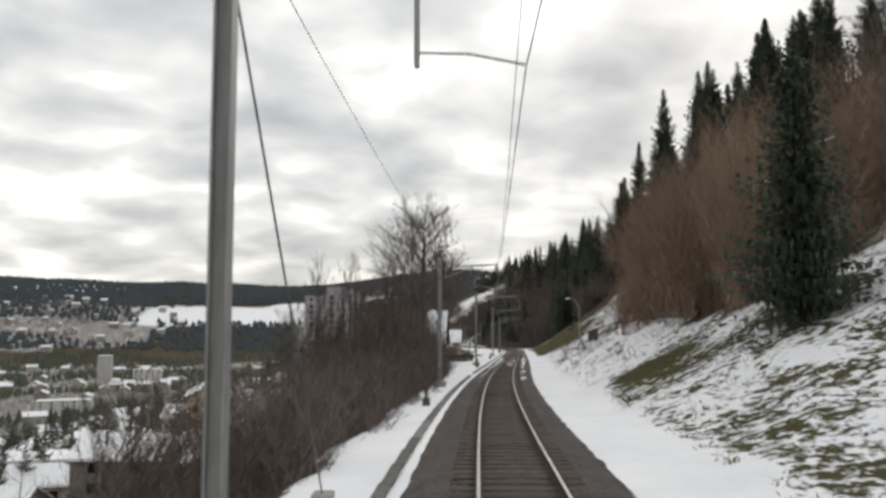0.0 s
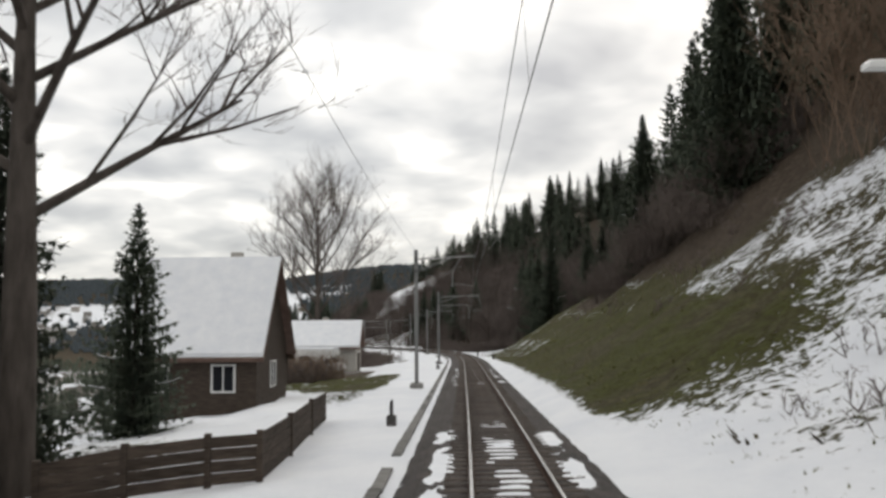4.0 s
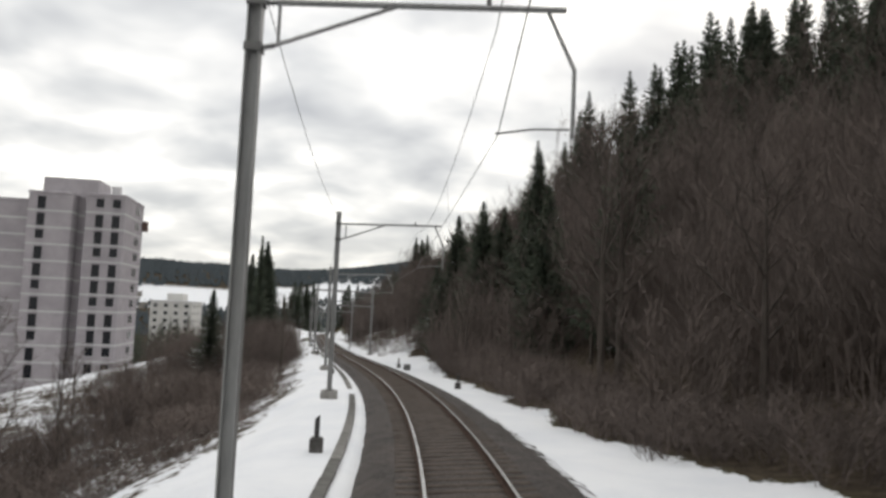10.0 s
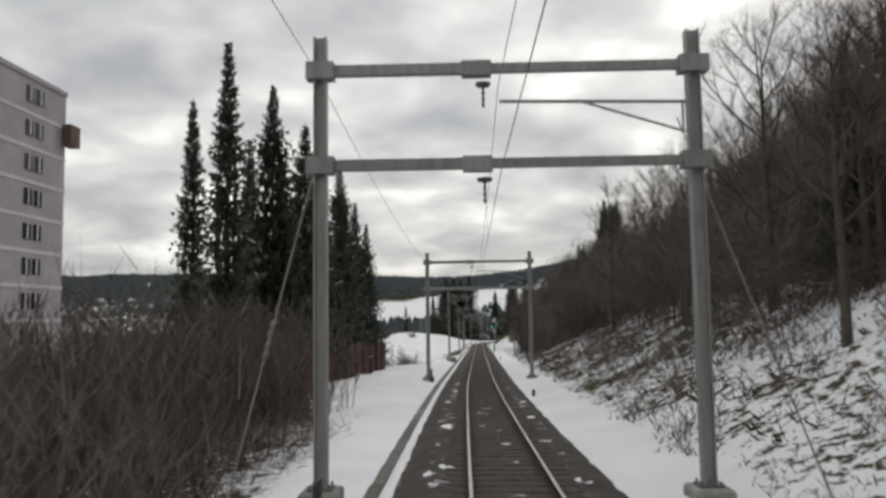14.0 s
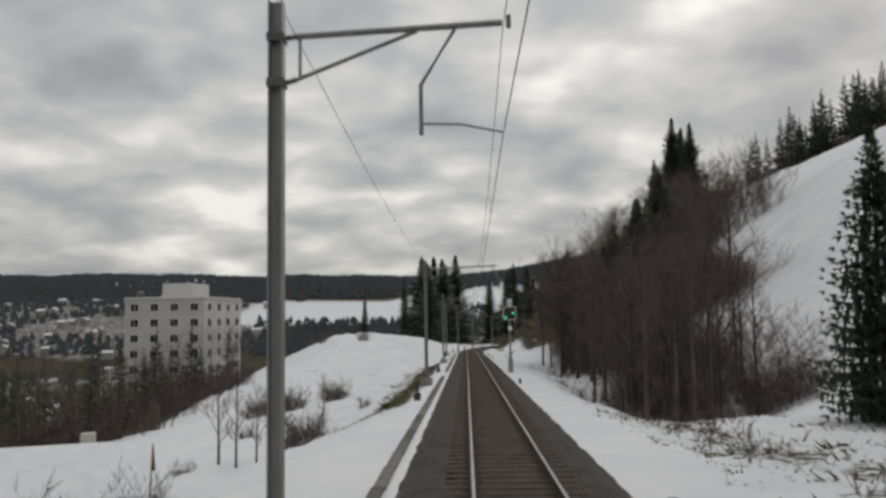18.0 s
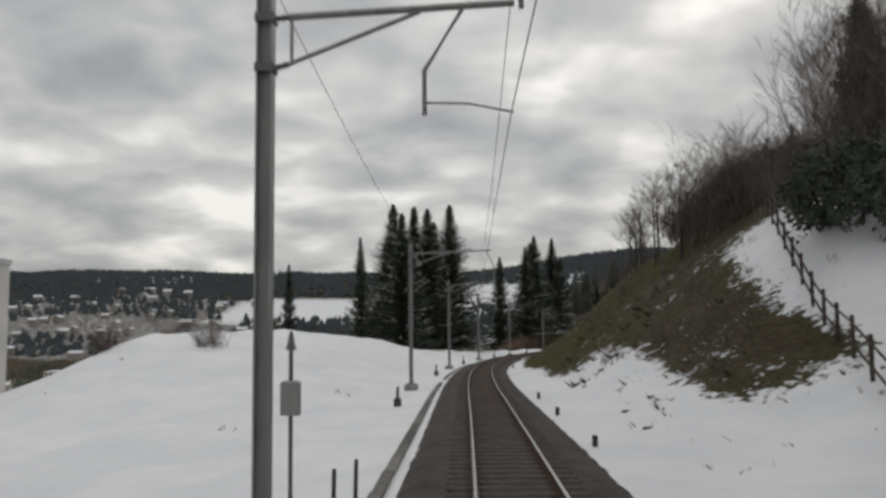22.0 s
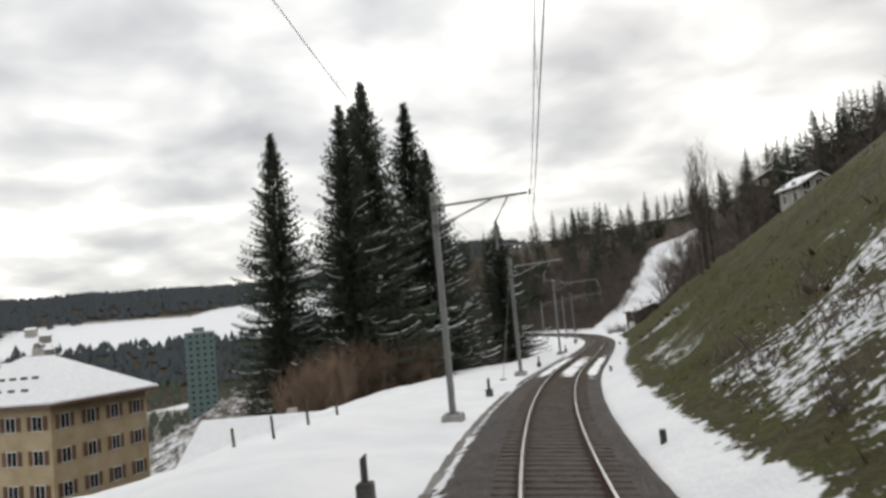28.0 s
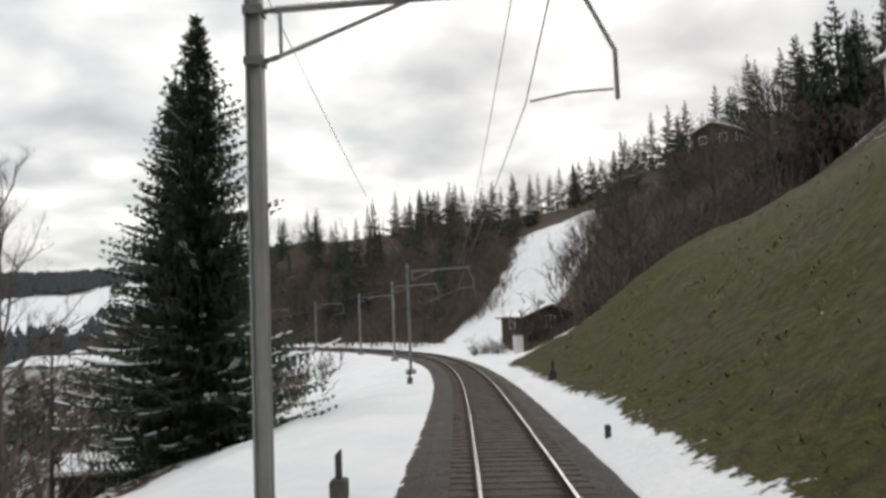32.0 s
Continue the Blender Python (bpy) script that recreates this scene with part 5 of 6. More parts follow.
deep = lambda s, u: in_wood(s, u) and abs(u) > np.interp(s, *(EDGE_RIGHT if u > 0 else EDGE_LEFT).T) + 3.5
left_bank = lambda s, u: deep(s, u) and u > -(0.8 + 0.3 * max(s - 22, 0))
TANGLE = thicket_shape(6, 6, 4.0, 210, 301)
TANGLE_B = thicket_shape(6, 6, 3.2, 190, 302)
brush("undergrowth", TANGLE, TWIG, fringe(20, 62, EDGE_LEFT, -1, 2.3, .8, (.7, 1.0), 431) + fringe(64, 104, EDGE_LEFT, -1, 3.0, .8, (.3, .6), 434) + spots(18, 26, 100, -23, -6, .8, 1.1, 401, (1.0, 1.5), left_bank) + spots(16, 34, 100, -13, -6, .8, 1.1, 441, (1.4, 2.0), left_bank)
      + fringe(258, 346, EDGE_LEFT, -1, 3.2, .8, (.15, .45), 432) + spots(24, 222, 344, -28, -6, .8, 1.2, 402, (0.5, 1.1), deep)
      + fringe(240, 328, EDGE_RIGHT, 1, 2.7, .8, (.4, .75), 433) + spots(42, 234, 345, 6, 34, .9, 1.4, 403, (1.2, 2.2), deep)
      + spots(16, 322, 352, -20, -7, .8, 1.2, 442, (0.9, 1.5), deep) + spots(34, 335, 412, 11, 42, .9, 1.4, 404, (0.9, 1.8)) + spots(6, 449, 483, 11, 18, .7, .9, 405, (.4, .8)) + spots(10, 483, 505, 13, 27, .8, 1.1, 409, (.6, 1.2), lambda s, u: u > 12.5 + 0.3 * (s - 482))
      + spots(14, 522, 560, 14, 44, .9, 1.2, 407, (.6, 1.1)) + spots(26, 148, 206, 16.5, 27, .9, 1.3, 451, (.7, 1.4)), "dense leafless brushwood on the slope")
brush("undergrowth", TANGLE_B, RUSSET, spots(14, 44, 84, 11.5, 20, .9, 1.2, 411, (1.0, 1.4)) + spots(10, 84, 122, 14, 26, .9, 1.3, 414, (0.9, 1.5)) + spots(6, 157, 172, -24, -18, .7, 1.0, 413, (0.5, 0.8)) + [(163, -13.2, .5, .85), (166, -15.2, .6, .95), (164.5, -17.2, .7, 1.0), (168, -18.8, .7, 1.0), (161.5, -15.5, .6, .85), (170, -22, .8, 1.0)], "russet leafless brushwood on the slope")


TALL = thicket_shape(5, 5, 7.5, 80, 303, 15, 5, 0.85)
brush("tall_undergrowth", TALL, TWIG, spots(9, 449, 483, 11, 18, .8, 1.1, 421, (.5, .9)) + spots(10, 474, 498, 9.5, 16, .8, 1.1, 429, (.9, 1.4)) + spots(16, 481, 505, 12, 26, .9, 1.2, 422, (0.8, 1.3), lambda s, u: u > 12 + 0.2 * (s - 482)) + spots(20, 552, 610, 21, 34, .9, 1.2, 425, (.35, .7)) + spots(26, 340, 410, 10, 30, .9, 1.3, 426, (.5, 1.1)) + spots(34, 222, 332, 13, 34, 1.0, 1.4, 427, (.9, 1.5)) + spots(20, 502, 548, 19, 37, .9, 1.3, 428, (.8, 1.4)), "tall leafless thicket above the line")
brush("tall_undergrowth", TALL, RUSSET, spots(24, 44, 86, 12.5, 23, .9, 1.3, 423, (0.9, 1.5)) + spots(16, 86, 132, 18, 32, .9, 1.3, 424, (0.9, 1.6)), "tall russet thicket above the line")


# ---- woods too far off to tell the trees apart: one object for each kind ----
def mass(name, pieces, s, u, height, full, label, seed, wide=1.0):
    """Many copies of a light tree, joined into one mesh."""
    r = np.random.RandomState(seed)
    base = on_line(s, u, relief(s, u) + rough(s, u) - 0.3)
    a, k = r.uniform(0, 6.283, len(s)), np.asarray(height) / full
    w = k * r.uniform(0.8, 1.25, len(s)) * wide
    me = bpy.data.meshes.new(name)
    verts, faces, mats, n = [], [], [], 0
    for i, (sh, mat) in enumerate(pieces):
        tri = [t for f in sh.f for t in ([f] if len(f) == 3 else [(f[0], f[1], f[2]), (f[0], f[2], f[3])])]
        p, t = np.array(sh.v), np.array(tri)
        x = base[:, None, 0] + w[:, None] * (p[:, 0] * np.cos(a)[:, None] - p[:, 1] * np.sin(a)[:, None])
        y = base[:, None, 1] + w[:, None] * (p[:, 0] * np.sin(a)[:, None] + p[:, 1] * np.cos(a)[:, None])
        z = base[:, None, 2] + k[:, None] * p[:, 2]
        verts.append(np.stack([x, y, z], -1).reshape(-1, 3))
        faces.append((np.arange(len(s))[:, None, None] * len(p) + t[None] + n).reshape(-1, 3))
        mats.append(np.full(len(faces[-1]), i))
        n += len(verts[-1])
        me.materials.append(mat)
    v, f = np.concatenate(verts).astype(np.float32), np.concatenate(faces).astype(np.int32)
    me.vertices.add(len(v))
    me.vertices.foreach_set("co", v.ravel())
    me.loops.add(f.size)
    me.loops.foreach_set("vertex_index", f.ravel())
    me.polygons.add(len(f))
    me.polygons.foreach_set("loop_start", np.arange(0, f.size, 3, dtype=np.int32))
    me.polygons.foreach_set("material_index", np.concatenate(mats).astype(np.int32))
    me.update(calc_edges=True)
    tagged(new(name, me), label, "woods", kind="stuff")


def regions(rows, seed):
    """Random places: (how many, s from, s to, u from, u to), with the snowy gully left open."""
    r = np.random.RandomState(seed)
    s = np.concatenate([r.uniform(a, b, n) for n, a, b, _, _ in rows])
    u = np.concatenate([r.uniform(c, d, n) for n, _, _, c, d in rows])
    open_ = (np.abs(s - 797 - 0.95 * (u - 12)) < 11) & (u > 9) & (u < 72)
    return s[~open_], u[~open_]


tr, cr, _ = spruce_shapes(14, 3.2, 501, whorl=1.2, arms=6, step=1.3)
s, u = regions([(200, 800, 960, 14, 110), (70, 756, 774, 34, 100), (90, 580, 752, 62, 110), (120, -20, 220, 60, 110), (60, 300, 520, 70, 110), (150, 0, 600, -150, -62), (190, 60, 330, -165, -55), (70, 430, 560, -80, -44), (40, 700, 900, -110, -40)], 51)
mass("distant_spruces", [(tr, BARK), (cr, NEEDLE)], s, u, np.random.RandomState(52).uniform(9, 16, len(s)), 14, "dark spruces scattered over the distant slopes", 53)
wo, fi = bare_tree_shapes(11, 3.6, 511, forks=(4, 4, 6), stem=0.12, upright=0.8, sides=(3, 3, 3), limbs=1, width=0.6)
s, u = regions([(330, 796, 960, 9.5, 100), (70, 826, 900, 55, 95), (130, 752, 786, 12, 90), (110, 640, 752, 46, 100), (90, 0, 130, 40, 100), (170, 325, 440, 38, 90), (260, 0, 600, -140, -48), (110, 440, 540, -66, -38), (60, 700, 900, -80, -14)], 55)
mass("distant_bare_trees", [(wo, BARK), (fi, TWIG)], s, u, np.random.RandomState(56).uniform(7, 12, len(s)), 11, "leafless brown trees covering the distant slopes", 57, 1.15)
th = thicket_shape(6, 6, 4.0, 44, 521, 5, 2, 2.4)
s, u = regions([(380, 798, 950, 9, 60), (80, 754, 784, 12, 60), (60, 700, 900, -60, -13), (60, 440, 540, -60, -36), (40, 30, 100, -60, -30)], 58)
mass("distant_brushwood", [(th, TWIG)], s, u, np.random.RandomState(59).uniform(3, 6, len(s)), 4, "brown brushwood covering the slope ahead", 60)


low = thicket_shape(1.6, 1.6, 1.3, 26, 531, 5, 2, 1.1)
s, u = regions([(420, 330, 402, 5.0, 16), (90, 520, 560, 6, 30), (60, 50, 112, 6, 14), (40, 618, 642, 5, 12), (24, 402, 436, 5, 9), (40, 120, 222, 9, 24), (70, 447, 483, 6, 18)], 62)
mass("low_brushwood", [(low, TWIG)], s, u, np.random.RandomState(63).uniform(0.6, 1.7, len(s)), 1.3, "low brown scrub dotting the snowy banks", 64)


def clump_shape(seed):
    """A low ragged clump of earth and matted grass."""
    r = random.Random(seed)
    sh = Shape()
    ring = [(math.cos(k * 0.9) * r.uniform(.7, 1.2), math.sin(k * 0.9) * r.uniform(.6, 1.1)) for k in range(7)]
    v = [(x, y, -0.25) for x, y in ring] + [(x * r.uniform(.4, .8), y * r.uniform(.4, .8), r.uniform(.35, .75)) for x, y in ring] + [(0, 0, 0.8)]
    sh.add(v, [(i, (i + 1) % 7, (i + 1) % 7 + 7, i + 7) for i in range(7)] + [(i + 7, (i + 1) % 7 + 7, 14) for i in range(7)])
    for _ in range(12):
        p = Vector((r.uniform(-.9, .9), r.uniform(-.9, .9), 0.2))
        twig(sh, r, p, Vector((p.x, p.y, r.uniform(.3, 1.0))), r.uniform(.6, 1.3), 0.13)
    return sh


s, u = regions([(300, 402, 440, 4.8, 13), (170, 22, 112, 5, 13), (330, 334, 402, 4.4, 14), (170, 506, 548, 4.6, 12), (120, 592, 645, 4.2, 11), (70, 680, 698, 4.2, 9), (60, 440, 500, -9, -3.8), (24, 470, 545, -26, -6)], 66)
mass("earth_clumps", [(clump_shape(5), EARTH)], s, u, np.random.RandomState(67).uniform(0.1, 0.34, len(s)), 0.8, "dark clumps of earth and grass poking through the snow", 68, 1.1)


def tufts():
    """Tussocks of winter grass on the banks."""
    r = np.random.RandomState(61)
    rows = [(1500, 112, 228, 4.2, 15), (2400, 534, 752, 4.1, 17), (900, 326, 402, 4.3, 14), (500, -10, 40, 5, 10), (500, 48, 112, 4.6, 12), (300, 402, 440, 4.4, 9), (500, 436, 500, -6.6, -3.6)]
    s = np.concatenate([r.uniform(a, b, n) for n, a, b, _, _ in rows])
    u = np.concatenate([c + (d - c) * r.random_sample(n) ** 1.4 for n, _, _, c, d in rows])
    n, m = len(s), 8
    S, U = s[:, None] + r.normal(0, 0.12, (n, m)), u[:, None] + r.normal(0, 0.12, (n, m))
    root = on_line(S, U, relief(S, U) + rough(S, U) - 0.05)
    a, l = r.uniform(0, 6.283, (n, m)), r.uniform(0.06, 0.22, (n, m)) * r.uniform(0.6, 1.3, (n, 1))
    d = np.stack([np.cos(a), np.sin(a), 0 * a], -1)
    side = np.stack([-np.sin(a), np.cos(a), 0 * a], -1) * 0.035
    tip = root + d * (l * 0.75)[..., None] + np.array((0, 0, 1.0)) * (l * r.uniform(0.3, 0.9, (n, m)))[..., None]
    v = np.stack([root - side, root + side, tip], 2).reshape(-1, 3)
    me = bpy.data.meshes.new("grass_tussocks")
    me.from_pydata(v.tolist(), [], np.arange(len(v)).reshape(-1, 3).tolist())
    me.materials.append(TUFT)
    tagged(new("grass_tussocks", me), "tussocks of brown-green winter grass on the banks", "grass", kind="stuff")


tufts()


def far_woods():
    """Thousands of small conifers on the far ridge and the valley sides, as one object."""
    r = np.random.RandomState(5)
    x, y = r.uniform(-2900, 700, 130000), r.uniform(200, 3600, 130000)
    d = np.hypot((x + 200) * 0.9, y - 200)
    keep = (d > 1250) & (wobble(x, y, 210, 11) + 0.35 * wobble(x, y, 90, 12) < 0.4 + (d > 1700) * 0.6) & (d < 2500)
    more = (d > 330) & (d < 1250) & (wobble(x, y, 110, 14) > -0.1)
    x, y = x[keep | more], y[keep | more]
    open_ = (settled(x, y) & (r.random_sample(len(x)) < 0.45)) | ((x > -640) & (x < -240) & (y > 1640) & (y < 1800 + 0.2 * (x + 400)))
    x, y = x[~open_], y[~open_]
    near = np.hypot(x[:, None] - _x[::60], y[:, None] - _y[::60]).min(1)
    x, y = x[near > 190], y[near > 190]
    z = far_height(x, y)
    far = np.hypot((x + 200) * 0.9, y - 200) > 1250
    h, w = r.uniform(8, 13, len(x)) * np.where(far, 1, 0.8), r.uniform(3.0, 6.0, len(x)) * np.where(far, 1, 0.55)
    ang = r.uniform(0, 6.28, len(x))
    ring = [np.stack([x + w * np.cos(ang + k * 1.257), y + w * np.sin(ang + k * 1.257), z + 1.0], -1) for k in range(5)]
    v = np.stack(ring + [np.stack([x, y, z + h], -1)], 1).reshape(-1, 3)
    b = np.arange(len(x))[:, None, None] * 6
    f = (b + np.array([[k, (k + 1) % 5, 5] for k in range(5)])[None]).reshape(-1, 3)
    me = bpy.data.meshes.new("far_woods")
    me.from_pydata(v.tolist(), [], f.tolist())
    # beyond 1250 m the colour with painted-in haze, nearer the plain needles
    me.materials.append(HAZED_WOOD)
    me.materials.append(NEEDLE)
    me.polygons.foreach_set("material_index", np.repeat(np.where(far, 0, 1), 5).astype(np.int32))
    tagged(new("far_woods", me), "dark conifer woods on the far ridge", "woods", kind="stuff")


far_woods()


# ---- buildings ----
def windows_on(o, wall_w, wall_h, storeys, across, m, w=1.1, h=1.3, first=1.0, deep=0.06, frame_mat=None, plain=False):
    """Windows on the wall that faces -y in the pose m: a frame standing proud and a pane in it."""
    pane = Shape().box(-w / 2, -0.02, 0, w / 2, 0.02, h).mesh("pane", GLASS)
    b = 0.09
    fr = Shape().box(-w / 2 - b, -deep, -b, -w / 2, 0.03, h + b).box(w / 2, -deep, -b, w / 2 + b, 0.03, h + b).box(-w / 2, -deep, -b, w / 2, 0.03, 0).box(-w / 2, -deep, h, w / 2, 0.03, h + b).box(-0.03, -deep, 0, 0.03, 0.03, h).mesh("window", frame_mat or WHITE)
    if plain:
        fr = Shape().box(-w / 2, -0.05, 0, w / 2, 0.02, h).mesh("window", GLASS)
    for k in range(storeys):
        for i in range(across):
            win = part("window", fr, None, o)
            win.matrix_local = m @ Matrix.Translation(((i + 0.5) / across * wall_w - wall_w / 2, 0, first + k * wall_h / storeys))
            if not plain:
                part("pane", pane, None, win)


def wall_box(w, l, h):
    return Shape().box(-w / 2, -l / 2, -2, w / 2, l / 2, h)


def face(o, w, l, side):
    """The pose of one wall of a box w by l: 0 south (-y), 1 east (+x), 2 north, 3 west."""
    out = (l / 2, w / 2, l / 2, w / 2)[side] + 0.012
    return Matrix.Rotation(radians(90 * side), 4, "Z") @ Matrix.Translation((0, -out, 0))


def house(m, w, l, h, rise, label, wall=None, roof=None, storeys=2, across=(3, 3), group="houses", ridge_y=True, snow=0.22, name="house", plain=False):
    o = thing(name, m, label, "house", group)
    body = wall_box(w, l, h)
    if ridge_y:
        for y in (-l / 2, l / 2):
            body.add([(-w / 2, y, h), (w / 2, y, h), (0, y, h + rise)], [(0, 1, 2)])
    else:
        for x in (-w / 2, w / 2):
            body.add([(x, -l / 2, h), (x, l / 2, h), (x, 0, h + rise)], [(0, 1, 2)])
    part("wall", body, wall or PLASTER, o)
    r = part("roof", Shape().gable(-w / 2, w / 2, -l / 2, l / 2, h, rise, 0.5, 0.16, ridge_y), roof or TILE, o)
    part("snow_cover", Shape().gable(-w / 2, w / 2, -l / 2, l / 2, h + 0.17, rise, 0.44, snow, ridge_y), SNOW, r, "snow lying on the roof")
    part("chimney", Shape().box(w * 0.12, l * 0.1, h + rise * 0.4, w * 0.12 + 0.6, l * 0.1 + 0.6, h + rise + 0.7), PLASTER, r)
    for side, n in ((0, across[0]), (1, across[1]), (2, across[0]), (3, across[1])):
        windows_on(o, (w, l)[side % 2], h, storeys, n, face(o, w, l, side), plain=plain)
    return o


def flat_block(m, w, l, h, storeys, label, wall, across, name="apartment_block", group="", top=True, plain=False):
    o = thing(name, m, label, "apartment block", group)
    part("wall", wall_box(w, l, h), wall, o)
    part("parapet", Shape().box(-w / 2 - 0.15, -l / 2 - 0.15, h, w / 2 + 0.15, l / 2 + 0.15, h + 0.5), PALE, o)
    part("roof_snow", Shape().box(-w / 2 + 0.1, -l / 2 + 0.1, h + 0.5, w / 2 - 0.1, l / 2 - 0.1, h + 0.62), SNOW, o)
    if top:
        part("penthouse", Shape().box(-w * 0.2, -l * 0.2, h + 0.5, w * 0.18, l * 0.25, h + 3.4), wall, o)
    for side, n in ((0, across[0]), (1, across[1]), (2, across[0]), (3, across[1])):
        windows_on(o, (w, l)[side % 2], h, storeys, n, face(o, w, l, side), 1.5, 1.35, 0.9, plain=plain)
    return o


# white apartment block behind the mound
flat_block(Matrix.Translation((-92.5, 544, -30)) @ Matrix.Rotation(radians(6), 4, "Z"), 15.5, 19, 26, 9, "white nine-storey apartment block standing below the line", WHITEWALL, (4, 4))


def tower_block(m):
    """A grey tower of three stepped wings with pale floor bands and dark window strips."""
    o = thing("tower_block", m, "lilac-grey concrete tower block with stepped wings and pale bands", "apartment block")
    for x0, y0, x1, y1, h in ((-6.2, 0, 0, 14, 31.5), (-14.6, -1.5, -7.9, 11, 31.2), (-24, 0.5, -14.6, 12, 30), (-7.9, 2.4, -6.2, 12, 31)):
        w = part("wing", Shape().box(x0, y0, -4, x1, y1, h), TOWER, o)
        part("parapet", Shape().box(x0 - 0.1, y0 - 0.1, h, x1 + 0.1, y1 + 0.1, h + 0.4), TOWER, w)
        part("roof_snow", Shape().box(x0 + 0.2, y0 + 0.2, h + 0.4, x1 - 0.2, y1 - 0.2, h + 0.46), SNOW, w)
        for k in range(11):
            z = h - 2.6 - k * 2.72
            part("floor_band", Shape().box(x0 - 0.05, y0 - 0.05, z - 0.3, x1 + 0.05, y1 + 0.05, z), PALE, w)
            if x1 - x0 < 2:
                continue
            tall = 2.05 if (k + int(x0)) % 3 else 1.4
            for f in (0.36, 0.78) if x0 > -10 else (0.3,):
                x = x0 + (x1 - x0) * f
                win = part("window", Shape().box(x - 0.6, y0 - 0.1, z + 2.15 - tall, x + 0.6, y0 - 0.015, z + 2.15), GLASS, w)
                part("sill", Shape().box(x - 0.55, y0 - 0.14, z + 2.02 - tall, x + 0.55, y0 - 0.015, z + 2.09 - tall), PALE, win)
            if x1 > -1:
                for y in (y0 + 8.6, y0 + 10.0):
                    win = part("window", Shape().box(x1 + 0.015, y - 0.5, z + 0.75, x1 + 0.1, y + 0.5, z + 2.0), GLASS, w)
                    part("mullion", Shape().box(x1 + 0.1, y - 0.05, z + 0.75, x1 + 0.13, y + 0.05, z + 2.0), WHITE, win)
    part("lift_house", Shape().box(-14, 3, 31.2, -5.2, 11, 34.6), TOWER, o)
    part("chimney", Shape().box(-3.6, 5, 31.5, -2.2, 6.2, 33.9), PALE, o)
    part("corner_balcony", Shape().box(-0.1, 13.4, 27.2, 0.8, 15.0, 29.0), TILE, o)


tower_block(Matrix.Translation((-37.8, 360.2, -18.4)) @ Matrix.Rotation(radians(10), 4, "Z"))


# barn beside the lane, its ridge across the line of view
b = house(place(178.4, -17.7, -1.25, 2), 10.6, 5.6, 3.2, 2.3, "low cream barn with a snow-covered roof beside the lane", PLASTER, storeys=1, across=(1, 1), group="", ridge_y=False, name="barn")
part("barn_door", Shape().box(4.2, -1.1, 0, 5.38, 1.1, 2.3), WOODEN, b, "brown wooden barn door")

# chalet with a steep roof, and a hut by the lane
house(place(135.5, -15.2, -1.0, 0), 7.0, 7.0, 3.2, 4.7, "chalet with a steep snowy roof and dark gable", WOODEN, storeys=1, across=(2, 1), group="", ridge_y=False, name="chalet")
house(place(151.5, -17.6, -1.2, 0), 5.6, 4.5, 2.3, 0.8, "low dark wooden hut with a snowy roof beside the lane", WOODEN, storeys=1, across=(1, 1), group="", ridge_y=False, name="hut")

house(place(438, -19, -6.0, 20), 7, 7, 2.2, 1.5, "small house with a snowy roof below the bank", PLASTER, storeys=1, across=(1, 1), group="", ridge_y=False, name="house")

# ochre house below the line


def hip_house(m, w, l, h, rise, storeys, across, label):
    """A tall house under a hipped roof with broad eaves, shutters and snow guards."""
    o = thing("house", m, label, "house")
    part("wall", wall_box(w, l, h), OCHRE, o)
    part("plinth", Shape().box(-w / 2 - 0.06, -l / 2 - 0.06, -2, w / 2 + 0.06, l / 2 + 0.06, 0.9), CONCRETE, o)
    a, b, k = w / 2 + 1.1, l / 2 + 1.1, l / 2

    def hip(z, grow, thick):
        lower = [(-a + grow, -b + grow, z), (a - grow, -b + grow, z), (a - grow, b - grow, z), (-a + grow, b - grow, z)]
        up = [(x, y, z + thick) for x, y, _ in lower] + [(-a + k, 0, z + rise + thick), (a - k, 0, z + rise + thick)]
        return Shape().add(lower + up, [(3, 2, 1, 0), (0, 1, 5, 4), (1, 2, 6, 5), (2, 3, 7, 6), (3, 0, 4, 7), (4, 5, 9, 8), (5, 6, 9), (6, 7, 8, 9), (7, 4, 8)])

    r = part("roof", hip(h, 0, 0.2), TILE, o)
    part("snow_cover", hip(h + 0.205, 0.08, 0.22), SNOW, r, "snow lying on the roof")
    for row in (0.25, 0.5):
        for i in range(6):
            x = (i - 2.5) * 1.9 * (1 - row * 0.5)
            y, z = -b + row * b, h + 0.42 + row * rise
            part("snow_guard", Shape().box(x - 0.4, y - 0.05, z - 0.05, x + 0.4, y + 0.05, z + 0.22), WOODEN, r)
    part("chimney", Shape().box(-1.2, 0.6, h + rise * 0.6, -0.4, 1.4, h + rise + 1.3), PLASTER, r)
    shutter = Shape().box(-0.28, -0.05, 0, 0.28, 0.0, 1.35).mesh("shutter", SHUTTER)
    for side in range(4):
        n = across[side % 2]
        f = face(o, w, l, side)
        windows_on(o, (w, l)[side % 2], h, storeys, n, f)
        for st in range(storeys):
            for i in range(n):
                for e in (-0.93, 0.93):
                    part("shutter", shutter, None, o).matrix_local = f @ Matrix.Translation(((i + 0.5) / n * (w, l)[side % 2] - (w, l)[side % 2] / 2 + e, 0, 1.0 + st * h / storeys))


